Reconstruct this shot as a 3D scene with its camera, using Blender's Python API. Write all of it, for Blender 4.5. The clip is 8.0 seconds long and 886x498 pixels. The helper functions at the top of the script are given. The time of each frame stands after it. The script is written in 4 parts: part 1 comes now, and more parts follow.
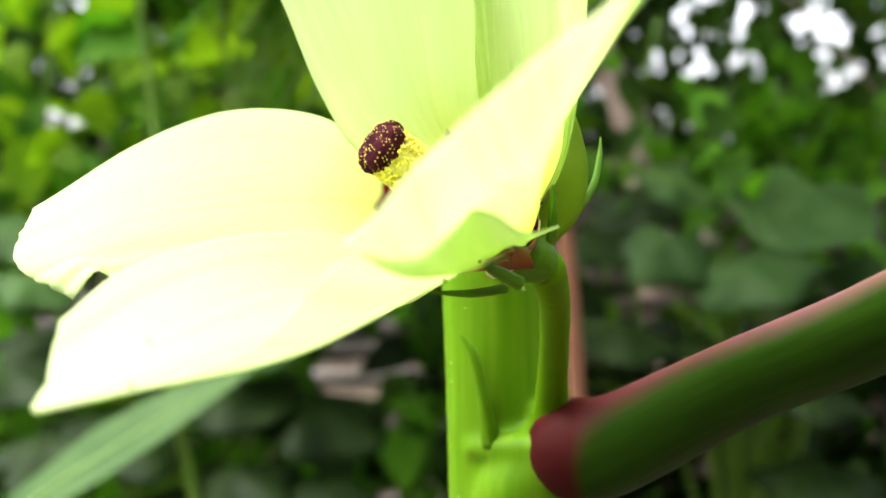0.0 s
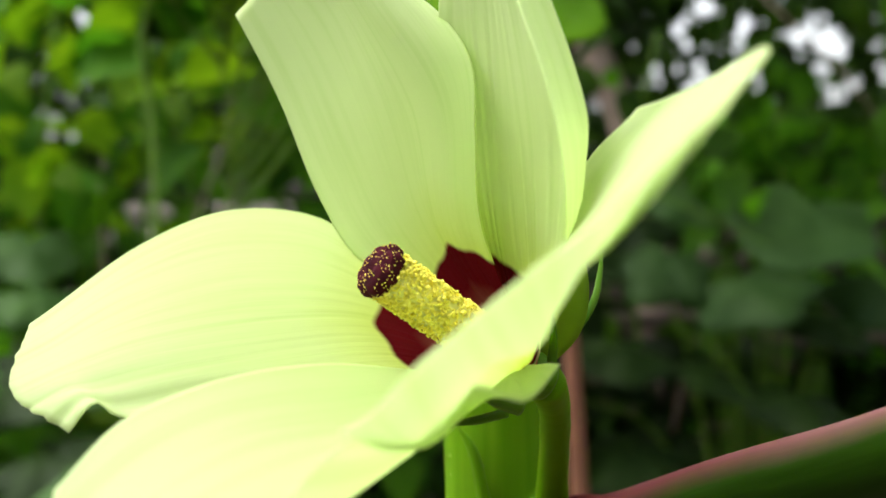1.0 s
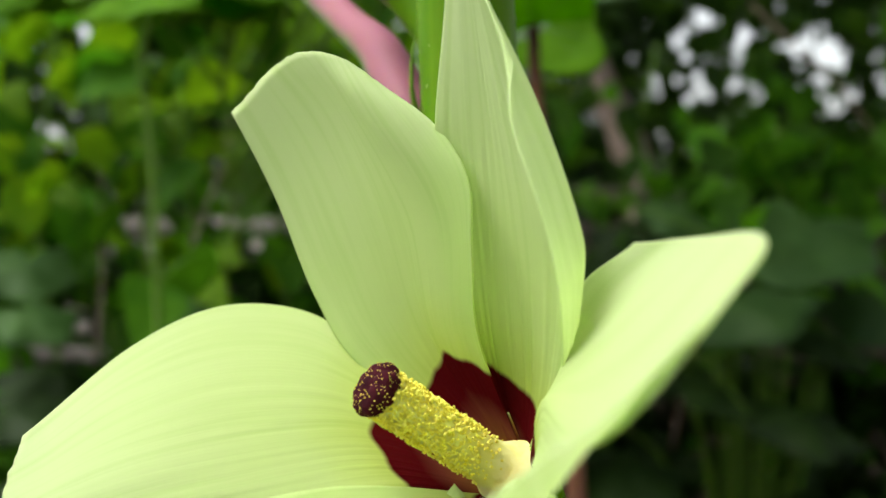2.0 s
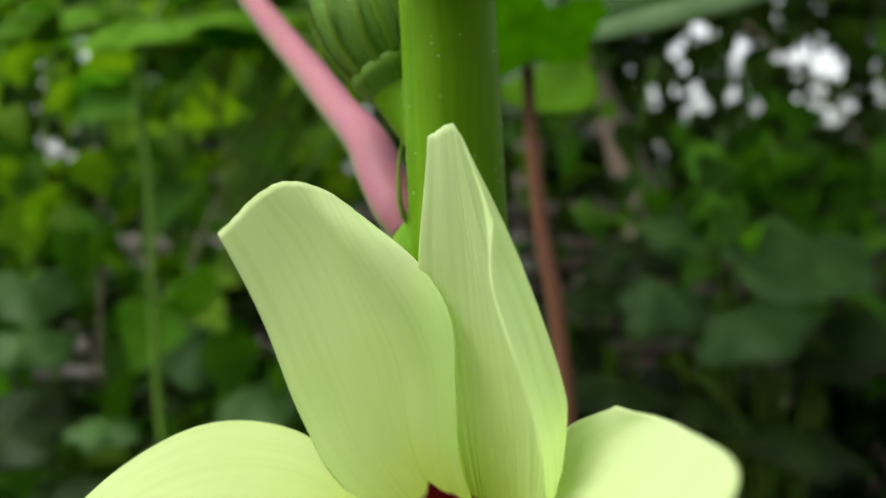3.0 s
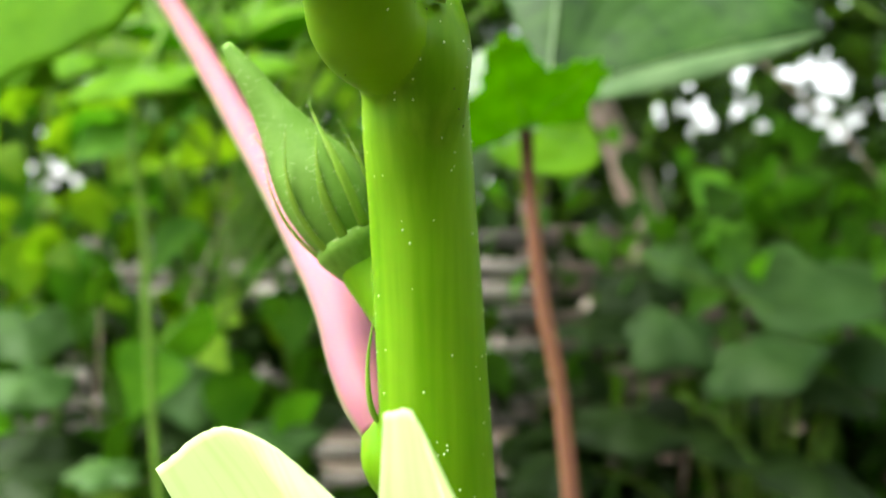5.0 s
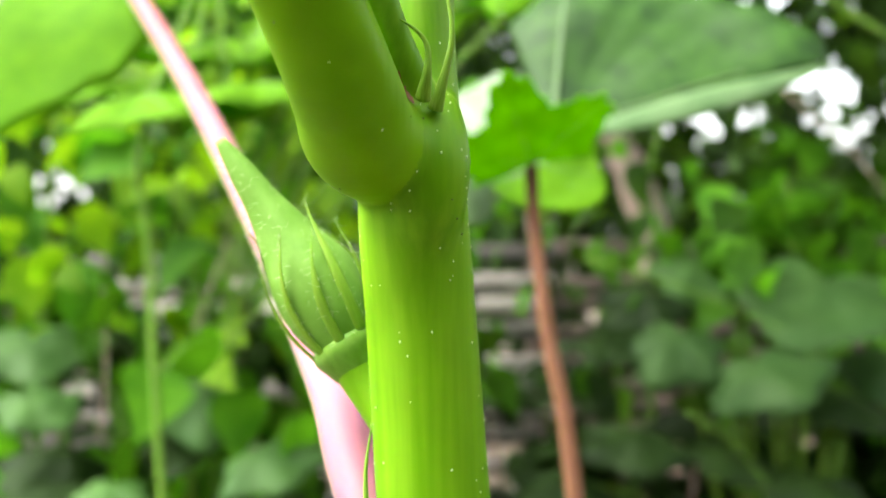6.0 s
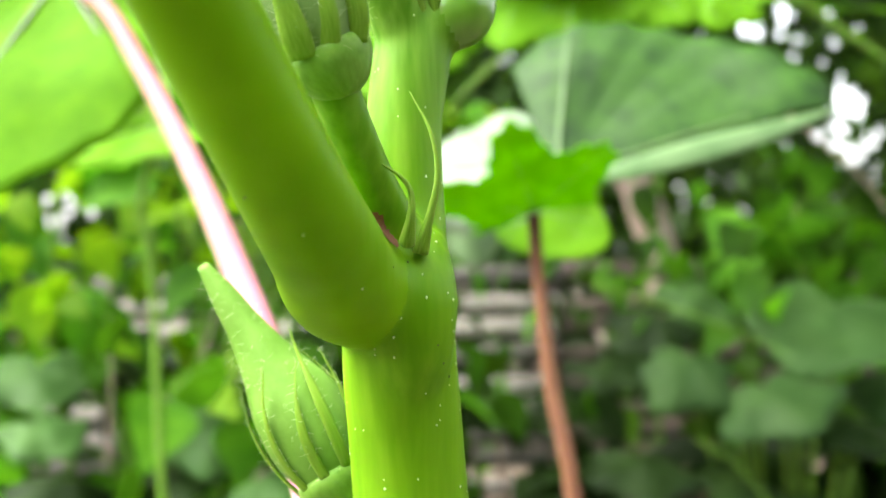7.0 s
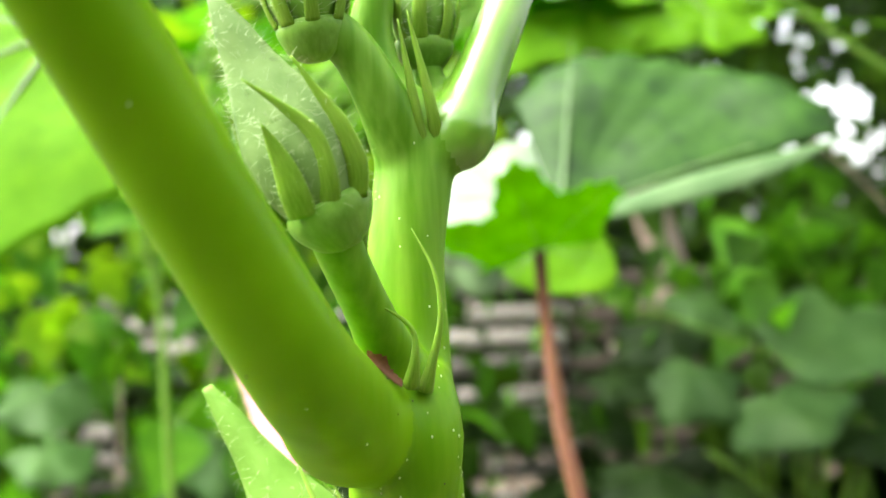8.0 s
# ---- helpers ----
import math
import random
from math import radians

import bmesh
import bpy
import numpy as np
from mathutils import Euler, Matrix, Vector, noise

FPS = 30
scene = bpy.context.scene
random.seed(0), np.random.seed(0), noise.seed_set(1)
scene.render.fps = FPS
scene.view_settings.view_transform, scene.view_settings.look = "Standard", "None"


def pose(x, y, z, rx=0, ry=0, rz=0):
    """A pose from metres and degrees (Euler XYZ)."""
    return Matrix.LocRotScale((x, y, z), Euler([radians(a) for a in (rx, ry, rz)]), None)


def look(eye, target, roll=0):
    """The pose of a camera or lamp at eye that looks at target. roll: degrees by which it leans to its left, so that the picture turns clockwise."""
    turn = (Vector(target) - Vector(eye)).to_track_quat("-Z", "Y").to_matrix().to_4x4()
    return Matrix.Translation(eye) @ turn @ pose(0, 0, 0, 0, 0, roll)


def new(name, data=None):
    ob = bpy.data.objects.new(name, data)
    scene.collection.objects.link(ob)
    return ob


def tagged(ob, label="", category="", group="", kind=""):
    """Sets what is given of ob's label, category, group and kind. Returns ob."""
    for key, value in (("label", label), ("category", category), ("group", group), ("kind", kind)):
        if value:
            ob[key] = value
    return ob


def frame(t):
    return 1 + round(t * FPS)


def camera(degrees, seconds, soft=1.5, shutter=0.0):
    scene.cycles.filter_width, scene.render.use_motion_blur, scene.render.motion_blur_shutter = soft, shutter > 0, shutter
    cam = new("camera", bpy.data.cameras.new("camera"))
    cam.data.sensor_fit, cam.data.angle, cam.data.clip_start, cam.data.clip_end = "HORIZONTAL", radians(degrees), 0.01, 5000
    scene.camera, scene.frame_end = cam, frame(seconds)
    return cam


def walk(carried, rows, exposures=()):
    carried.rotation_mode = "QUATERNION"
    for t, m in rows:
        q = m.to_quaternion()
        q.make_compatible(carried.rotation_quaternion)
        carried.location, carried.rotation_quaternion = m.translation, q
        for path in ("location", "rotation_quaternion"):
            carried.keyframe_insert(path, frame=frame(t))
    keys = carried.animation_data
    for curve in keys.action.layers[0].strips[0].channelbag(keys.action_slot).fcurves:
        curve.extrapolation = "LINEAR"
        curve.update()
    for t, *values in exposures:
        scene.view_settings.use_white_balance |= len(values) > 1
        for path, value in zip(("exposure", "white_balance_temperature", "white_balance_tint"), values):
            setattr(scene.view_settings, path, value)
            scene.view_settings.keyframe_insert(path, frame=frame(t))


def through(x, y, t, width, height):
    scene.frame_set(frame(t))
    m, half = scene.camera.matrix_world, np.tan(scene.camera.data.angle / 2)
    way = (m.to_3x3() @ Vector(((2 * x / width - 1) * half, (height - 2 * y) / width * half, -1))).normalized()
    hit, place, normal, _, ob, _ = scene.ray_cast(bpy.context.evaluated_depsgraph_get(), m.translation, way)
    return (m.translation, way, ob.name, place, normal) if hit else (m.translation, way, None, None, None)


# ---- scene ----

cam = camera(44.0, 8.0, soft=1.5)
cam.data.dof.use_dof = True
cam.data.dof.focus_distance = 0.109
cam.data.dof.aperture_fstop = 26.5
PATH = [
    (0.0, (-0.00584, -0.14615, 0.02107), (-0.00291, 0.85225, -0.03555), -0.24),
    (0.5, (-0.00561, -0.14560, 0.02460), (-0.00246, 0.85297, -0.02877), -0.10),
    (1.0, (-0.00588, -0.14476, 0.03167), (-0.00201, 0.85411, -0.01583), -0.10),
    (1.5, (-0.00602, -0.14385, 0.03674), (-0.00216, 0.85518, -0.00701), 0.00),
    (3.0, (-0.00400, -0.14339, 0.05422), (0.00086, 0.85611, 0.02307), -0.35),
    (3.5, (-0.00354, -0.13708, 0.06067), (0.00089, 0.86252, 0.03277), -0.61),
    (4.0, (-0.00106, -0.13379, 0.06518), (0.00534, 0.86592, 0.04217), -0.88),
    (4.5, (-0.00015, -0.13016, 0.07047), (0.00247, 0.86965, 0.05099), -0.85),
    (6.0, (0.00113, -0.12404, 0.08657), (-0.00604, 0.87589, 0.07644), -1.19),
    (6.5, (0.00300, -0.12157, 0.09365), (-0.00426, 0.87840, 0.09208), -1.55),
    (7.0, (0.00366, -0.11987, 0.09987), (-0.01052, 0.88003, 0.10298), -1.34),
    (7.5, (0.00213, -0.11883, 0.10771), (-0.02041, 0.88089, 0.11455), -2.00),
    (8.0, (0.00443, -0.11915, 0.11305), (-0.01588, 0.88061, 0.12134), -2.44),
]
EXPOSURES = [(0.0, 1.22, 6500, 10), (0.5, 0.85, 6500, 9), (1.0, 0.48, 6500, 8), (1.5, 0.25, 6500, 7), (3.0, 0.10, 6550, 4), (3.5, 0.30, 6550, 3), (4.5, 1.12, 6600, 2), (6.0, 1.92, 6600, 4), (7.0, 2.08, 6600, 5), (8.0, 2.05, 6600, 5)]
walk(cam, [(t, look(eye, target, roll)) for t, eye, target, roll in PATH], EXPOSURES)

# ---- light ----
world = bpy.data.worlds.new("sky")
scene.world = world
world.use_nodes = True
wn = world.node_tree.nodes
sky = wn.new("ShaderNodeTexSky")
sky.sky_type = "NISHITA"
sky.sun_disc = False
sky.sun_elevation = radians(60)
sky.sun_rotation = radians(261)
sky.dust_density = 4.0
sky.ozone_density = 0.4
cloud = wn.new("ShaderNodeHueSaturation")
cloud.inputs["Saturation"].default_value = 0.2
cloud.inputs["Value"].default_value = 2.2
world.node_tree.links.new(sky.outputs[0], cloud.inputs["Color"])
world.node_tree.links.new(cloud.outputs[0], wn["Background"].inputs[0])
wn["Background"].inputs[1].default_value = 0.15
sun = new("sun", bpy.data.lights.new("sun", "SUN"))
sun.data.energy = 2.1
sun.data.angle = radians(50)
sun.data.color = (1.0, 0.96, 0.88)
sun.matrix_world = look((-0.92, -0.14, 1.60), (0, 0, 0))


# ---- materials ----
def material(name):
    m = bpy.data.materials.new(name)
    m.use_nodes = True
    n = m.node_tree.nodes
    return m, n, m.node_tree.links, n["Principled BSDF"], n["Material Output"]


def ramp(n, stops):
    r = n.new("ShaderNodeValToRGB")
    el = r.color_ramp.elements
    while len(el) < len(stops):
        el.new(0.5)
    for e, (p, c) in zip(el, stops):
        e.position, e.color = p, (*c, 1)
    return r


def noise_node(n, l, scale, detail=4.0, coord="Object", stretch=None):
    tc = n.new("ShaderNodeTexCoord")
    tex = n.new("ShaderNodeTexNoise")
    tex.inputs["Scale"].default_value = scale
    tex.inputs["Detail"].default_value = detail
    if stretch:
        mp = n.new("ShaderNodeMapping")
        mp.inputs["Scale"].default_value = stretch
        l.new(tc.outputs[coord], mp.inputs[0])
        l.new(mp.outputs[0], tex.inputs["Vector"])
    else:
        l.new(tc.outputs[coord], tex.inputs["Vector"])
    return tex


def add_bump(n, l, bsdf, source, strength, distance):
    b = n.new("ShaderNodeBump")
    b.inputs["Strength"].default_value = strength
    b.inputs["Distance"].default_value = distance
    l.new(source, b.inputs["Height"])
    l.new(b.outputs[0], bsdf.inputs["Normal"])
    return b


def translucent(n, l, bsdf, out, colour_socket, amount, tint=(1, 1, 1)):
    tr = n.new("ShaderNodeBsdfTranslucent")
    mul = n.new("ShaderNodeMix")
    mul.data_type, mul.blend_type = "RGBA", "MULTIPLY"
    mul.inputs[0].default_value = 1.0
    l.new(colour_socket, mul.inputs[6])
    mul.inputs[7].default_value = (*tint, 1)
    l.new(mul.outputs[2], tr.inputs[0])
    mix = n.new("ShaderNodeMixShader")
    mix.inputs[0].default_value = amount
    l.new(bsdf.outputs[0], mix.inputs[1])
    l.new(tr.outputs[0], mix.inputs[2])
    l.new(mix.outputs[0], out.inputs[0])


def leafy(name, dark, light, scale, through=0.4, rough=0.5, tint=(1.15, 1.1, 0.5), bump=0.3, dist=0.001, per_leaf=0.0, gloss=0.18):
    m, n, l, b, out = material(name)
    tex = noise_node(n, l, scale)
    r = ramp(n, [(0.3, dark), (0.7, light)])
    l.new(tex.outputs["Fac"], r.inputs[0])
    colour = r.outputs[0]
    if per_leaf:
        geo = n.new("ShaderNodeNewGeometry")
        hsv = n.new("ShaderNodeHueSaturation")
        mr = n.new("ShaderNodeMapRange")
        mr.inputs[3].default_value, mr.inputs[4].default_value = 1 - per_leaf, 1 + per_leaf
        l.new(geo.outputs["Random Per Island"], mr.inputs[0])
        l.new(mr.outputs[0], hsv.inputs["Value"])
        l.new(colour, hsv.inputs["Color"])
        colour = hsv.outputs[0]
    l.new(colour, b.inputs["Base Color"])
    b.inputs["Roughness"].default_value = rough
    b.inputs["Specular IOR Level"].default_value = gloss
    if bump:
        fine = noise_node(n, l, scale * 6)
        add_bump(n, l, b, fine.outputs["Fac"], bump, dist)
    translucent(n, l, b, out, colour, through, tint)
    return m


def stalk(name, low, high, rough=0.42, flush=None, along=None, soft=0.11, shine=0.12, young=None, young_at=(0.104, 0.124)):
    """Skin of a living stalk: fine lengthwise streaks (UV x runs along, y around) and pale pores."""
    m, n, l, b, out = material(name)
    tex = noise_node(n, l, 1.0, 3.0, "Object", along) if along else noise_node(n, l, 1.0, 3.0, "UV", (6.0, 26.0, 1.0))
    r = ramp(n, [(0.3, low), (0.72, high)])
    l.new(tex.outputs["Fac"], r.inputs[0])
    big = noise_node(n, l, 90.0, 3.0)
    mix = n.new("ShaderNodeMix")
    mix.data_type, mix.blend_type = "RGBA", "MULTIPLY"
    mix.inputs[0].default_value = 0.5
    r2 = ramp(n, [(0.3, (0.72, 0.72, 0.72)), (0.7, (1, 1, 1))])
    l.new(big.outputs["Fac"], r2.inputs[0])
    l.new(r.outputs[0], mix.inputs[6])
    l.new(r2.outputs[0], mix.inputs[7])
    colour = mix.outputs[2]
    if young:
        # the skin has another colour towards the top of the stalk
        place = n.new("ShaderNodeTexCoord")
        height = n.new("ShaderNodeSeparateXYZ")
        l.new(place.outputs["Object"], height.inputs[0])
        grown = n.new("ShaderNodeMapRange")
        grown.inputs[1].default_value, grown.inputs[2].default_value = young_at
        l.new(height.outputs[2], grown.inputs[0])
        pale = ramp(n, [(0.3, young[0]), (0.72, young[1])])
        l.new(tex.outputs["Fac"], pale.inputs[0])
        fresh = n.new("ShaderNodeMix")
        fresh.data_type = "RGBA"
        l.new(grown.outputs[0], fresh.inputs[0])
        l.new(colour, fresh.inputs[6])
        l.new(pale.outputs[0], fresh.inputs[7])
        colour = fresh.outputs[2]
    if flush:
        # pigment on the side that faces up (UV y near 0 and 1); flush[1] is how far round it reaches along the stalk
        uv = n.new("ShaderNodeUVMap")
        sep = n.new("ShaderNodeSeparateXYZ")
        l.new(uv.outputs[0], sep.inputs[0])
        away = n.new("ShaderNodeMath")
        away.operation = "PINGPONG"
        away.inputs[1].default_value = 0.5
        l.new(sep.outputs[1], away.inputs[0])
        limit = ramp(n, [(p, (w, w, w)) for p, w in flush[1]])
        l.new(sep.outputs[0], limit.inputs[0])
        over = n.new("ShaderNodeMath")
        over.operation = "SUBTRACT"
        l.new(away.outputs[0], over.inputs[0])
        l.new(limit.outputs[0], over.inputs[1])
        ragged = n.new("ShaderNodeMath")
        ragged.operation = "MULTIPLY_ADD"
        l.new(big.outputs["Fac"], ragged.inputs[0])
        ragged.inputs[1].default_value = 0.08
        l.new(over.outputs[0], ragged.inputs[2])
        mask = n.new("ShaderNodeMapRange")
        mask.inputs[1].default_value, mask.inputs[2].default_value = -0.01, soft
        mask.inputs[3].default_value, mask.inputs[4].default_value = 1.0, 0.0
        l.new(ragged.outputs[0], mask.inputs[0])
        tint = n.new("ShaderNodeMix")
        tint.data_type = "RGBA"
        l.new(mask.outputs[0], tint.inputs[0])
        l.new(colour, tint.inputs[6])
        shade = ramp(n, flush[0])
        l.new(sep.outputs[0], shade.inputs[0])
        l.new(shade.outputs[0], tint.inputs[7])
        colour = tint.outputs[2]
    l.new(colour, b.inputs["Base Color"])
    b.inputs["Roughness"].default_value = rough
    b.inputs["Specular IOR Level"].default_value = shine
    b.inputs["Subsurface Weight"].default_value = 0.35
    b.inputs["Subsurface Radius"].default_value = (0.002, 0.004, 0.0006)
    add_bump(n, l, b, tex.outputs["Fac"], 0.10 if along else 0.12, 0.0003)
    return m


STEM = stalk("stem_skin", (0.080, 0.20, 0.005), (0.120, 0.27, 0.010))
STEM_TOP = stalk("upper_stem_skin", (0.084, 0.206, 0.002), (0.134, 0.272, 0.008), along=(520.0, 520.0, 24.0), shine=0.09, young=((0.062, 0.165, 0.005), (0.145, 0.280, 0.034)))
SMOOTH_STALK = stalk("smooth_petiole_skin", (0.095, 0.222, 0.002), (0.140, 0.285, 0.005), along=(70.0, 70.0, 70.0), shine=0.05)
GLOSSY_STALK = stalk("glossy_petiole_skin", (0.085, 0.205, 0.010), (0.140, 0.275, 0.030), 0.28, along=(300.0, 300.0, 24.0), shine=0.55)
STALK_PALE = stalk("pale_stalk_skin", (0.105, 0.215, 0.022), (0.155, 0.285, 0.045))
STRAP = stalk("strap_bract_skin", (0.105, 0.205, 0.012), (0.165, 0.275, 0.030), 0.55)
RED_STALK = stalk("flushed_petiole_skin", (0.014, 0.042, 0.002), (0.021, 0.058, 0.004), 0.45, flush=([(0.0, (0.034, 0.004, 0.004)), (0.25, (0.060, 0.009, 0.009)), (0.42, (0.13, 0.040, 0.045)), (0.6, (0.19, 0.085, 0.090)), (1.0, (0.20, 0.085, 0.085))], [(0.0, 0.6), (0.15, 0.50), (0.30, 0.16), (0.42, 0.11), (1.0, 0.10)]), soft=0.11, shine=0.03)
PINK = stalk("pink_petiole_skin", (0.14, 0.22, 0.09), (0.20, 0.29, 0.12), 0.42, flush=([(0.0, (0.25, 0.095, 0.125)), (0.35, (0.28, 0.112, 0.140)), (0.6, (0.26, 0.100, 0.120)), (1.0, (0.24, 0.075, 0.07))], [(0.0, 0.33), (1.0, 0.30)]), shine=0.08)
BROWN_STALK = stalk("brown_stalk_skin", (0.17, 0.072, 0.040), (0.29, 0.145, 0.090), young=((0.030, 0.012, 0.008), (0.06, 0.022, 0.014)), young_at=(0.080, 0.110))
SEPAL = leafy("sepal_skin", (0.30, 0.46, 0.04), (0.40, 0.55, 0.08), 200, 0.75, 0.55, dist=0.0003)
BUD = leafy("bud_skin", (0.095, 0.170, 0.040), (0.165, 0.250, 0.078), 300, 0.15, 0.55, dist=0.0003)
GREEN_BUD = leafy("green_bud_skin", (0.095, 0.205, 0.020), (0.145, 0.275, 0.042), 300, 0.15, 0.55, dist=0.0003)
LEAF_BRIGHT = leafy("bright_leaf", (0.100, 0.27, 0.003), (0.170, 0.38, 0.007), 60, 0.62, 0.7)
LEAF_GLOW = leafy("thin_leaf", (0.125, 0.320, 0.003), (0.190, 0.430, 0.008), 90, 0.70, 0.7)
LEAF_LOBED = leafy("lobed_leaf", (0.115, 0.275, 0.004), (0.185, 0.380, 0.010), 120, 0.72, 0.8, gloss=0.04)
LEAF_MID = leafy("mid_leaf", (0.045, 0.150, 0.008), (0.105, 0.270, 0.014), 25, 0.55, 0.6, tint=(1.0, 1.1, 0.5), per_leaf=0.75)
LEAF_WOODS = leafy("woodland_leaf", (0.030, 0.080, 0.008), (0.075, 0.175, 0.016), 12, 0.5, 0.6, per_leaf=0.5)
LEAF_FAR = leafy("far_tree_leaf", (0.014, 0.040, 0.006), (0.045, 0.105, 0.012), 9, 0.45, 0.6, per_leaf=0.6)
LEAF_LIT = leafy("lit_vine_leaf", (0.13, 0.29, 0.008), (0.24, 0.44, 0.018), 30, 0.6, 0.6, per_leaf=0.35)
LEAF_SHADED = leafy("shaded_leaf", (0.010, 0.027, 0.003), (0.024, 0.056, 0.006), 20, 0.3, 0.6, per_leaf=0.5)
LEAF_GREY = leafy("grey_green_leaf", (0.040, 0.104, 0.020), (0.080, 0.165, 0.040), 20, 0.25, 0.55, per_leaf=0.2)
LEAF_HALF_SHADED = leafy("half_shaded_squash_leaf", (0.024, 0.066, 0.012), (0.052, 0.110, 0.025), 20, 0.25, 0.6, per_leaf=0.2)
LEAF_LARGE = leafy("large_leaf", (0.008, 0.034, 0.002), (0.028, 0.084, 0.006), 75, 0.28, 0.55)
LEAF_PALE = leafy("pale_leaf_underside", (0.11, 0.19, 0.08), (0.17, 0.26, 0.12), 20, 0.25, 0.5)
LEAF_FOLD = leafy("folded_leaf_margin", (0.060, 0.125, 0.040), (0.110, 0.185, 0.075), 60, 0.25, 0.6)
LEAF_GLARE = leafy("pale_leaf_with_glare", (0.12, 0.17, 0.10), (0.20, 0.26, 0.17), 30, 0.2, 0.35)


def petal_material():
    m, n, l, b, out = material("petal_skin")
    uv = n.new("ShaderNodeUVMap")
    sep = n.new("ShaderNodeSeparateXYZ")
    l.new(uv.outputs[0], sep.inputs[0])
    rag = noise_node(n, l, 1.0, 0.5, "UV", (1.0, 4.0, 1.0))
    add = n.new("ShaderNodeMath")
    add.operation = "MULTIPLY_ADD"
    l.new(rag.outputs["Fac"], add.inputs[0])
    add.inputs[1].default_value = 0.08
    half = n.new("ShaderNodeMath")
    half.operation = "MULTIPLY_ADD"
    l.new(sep.outputs[1], half.inputs[0])
    half.inputs[1].default_value, half.inputs[2].default_value = 2.0, -1.0
    square = n.new("ShaderNodeMath")
    square.operation = "POWER"
    l.new(half.outputs[0], square.inputs[0])
    square.inputs[1].default_value = 2.0
    lobe = n.new("ShaderNodeMath")
    lobe.operation = "MULTIPLY_ADD"
    l.new(square.outputs[0], lobe.inputs[0])
    lobe.inputs[1].default_value = 0.07
    l.new(sep.outputs[0], lobe.inputs[2])
    l.new(lobe.outputs[0], add.inputs[2])
    r = ramp(n, [(0.0, (0.36, 0.15, 0.04)), (0.10, (0.22, 0.05, 0.03)), (0.16, (0.13, 0.0015, 0.004)), (0.243, (0.13, 0.0015, 0.004)), (0.256, (0.66, 0.77, 0.22)), (0.42, (0.70, 0.82, 0.38)), (1.0, (0.73, 0.84, 0.49))])
    l.new(add.outputs[0], r.inputs[0])
    fine = noise_node(n, l, 1.0, 4.0, "UV", (2.2, 95.0, 1.0))
    veins = noise_node(n, l, 1.0, 3.0, "UV", (1.3, 24.0, 1.0))
    streak = ramp(n, [(0.30, (0.90, 0.94, 0.80)), (0.52, (1, 1, 1)), (0.75, (1.0, 1.0, 1.0))])
    l.new(veins.outputs["Fac"], streak.inputs[0])
    mix = n.new("ShaderNodeMix")
    mix.data_type, mix.blend_type = "RGBA", "MULTIPLY"
    mix.inputs[0].default_value = 0.8
    l.new(r.outputs[0], mix.inputs[6])
    l.new(streak.outputs[0], mix.inputs[7])
    l.new(mix.outputs[2], b.inputs["Base Color"])
    b.inputs["Roughness"].default_value = 0.7
    b.inputs["Specular IOR Level"].default_value = 0.1
    height = n.new("ShaderNodeMath")
    height.operation = "ADD"
    l.new(fine.outputs["Fac"], height.inputs[0])
    l.new(veins.outputs["Fac"], height.inputs[1])
    add_bump(n, l, b, height.outputs[0], 0.22, 0.0005)
    translucent(n, l, b, out, mix.outputs[2], 0.66, (1.08, 1.05, 1.15))
    return m


PETAL = petal_material()


def claw_material():
    m, n, l, b, out = material("petal_claw_skin")
    uv = n.new("ShaderNodeUVMap")
    sep = n.new("ShaderNodeSeparateXYZ")
    l.new(uv.outputs[0], sep.inputs[0])
    r = ramp(n, [(0.0, (0.26, 0.06, 0.02)), (0.45, (0.52, 0.20, 0.035)), (0.8, (0.60, 0.42, 0.09)), (1.0, (0.66, 0.74, 0.25))])
    l.new(sep.outputs[0], r.inputs[0])
    l.new(r.outputs[0], b.inputs["Base Color"])
    b.inputs["Roughness"].default_value = 0.6
    fine = noise_node(n, l, 1.0, 3.0, "UV", (2.0, 50.0, 1.0))
    add_bump(n, l, b, fine.outputs["Fac"], 0.3, 0.0003)
    translucent(n, l, b, out, r.outputs[0], 0.4)
    return m


CLAW = claw_material()


def plain(name, dark, light, scale, rough=0.7, bump=0.4, dist=0.001):
    m, n, l, b, out = material(name)
    tex = noise_node(n, l, scale)
    r = ramp(n, [(0.3, dark), (0.7, light)])
    l.new(tex.outputs["Fac"], r.inputs[0])
    l.new(r.outputs[0], b.inputs["Base Color"])
    b.inputs["Roughness"].default_value = rough
    add_bump(n, l, b, tex.outputs["Fac"], bump, dist)
    return m


STIGMA = plain("stigma_velvet", (0.018, 0.0015, 0.004), (0.055, 0.006, 0.011), 900, 0.9)
STIGMA.node_tree.nodes["Principled BSDF"].inputs["Specular IOR Level"].default_value = 0.1
POLLEN = plain("pollen_yellow", (0.88, 0.72, 0.07), (0.95, 0.86, 0.22), 900, 0.8)
POLLEN.node_tree.nodes["Principled BSDF"].inputs["Specular IOR Level"].default_value = 0.15
COLUMN = plain("column_cream", (0.84, 0.74, 0.20), (0.90, 0.84, 0.40), 500, 0.6)
SOIL = plain("soil", (0.045, 0.03, 0.02), (0.12, 0.09, 0.06), 9, 0.95, 0.6, 0.02)
LIT_WOOD = plain("weathered_sunlit_wood", (0.26, 0.22, 0.19), (0.66, 0.60, 0.54), 9, 0.85, 0.5, 0.004)
SHADED_WOOD = plain("shaded_bamboo", (0.045, 0.034, 0.026), (0.15, 0.115, 0.09), 9, 0.9, 0.5, 0.004)
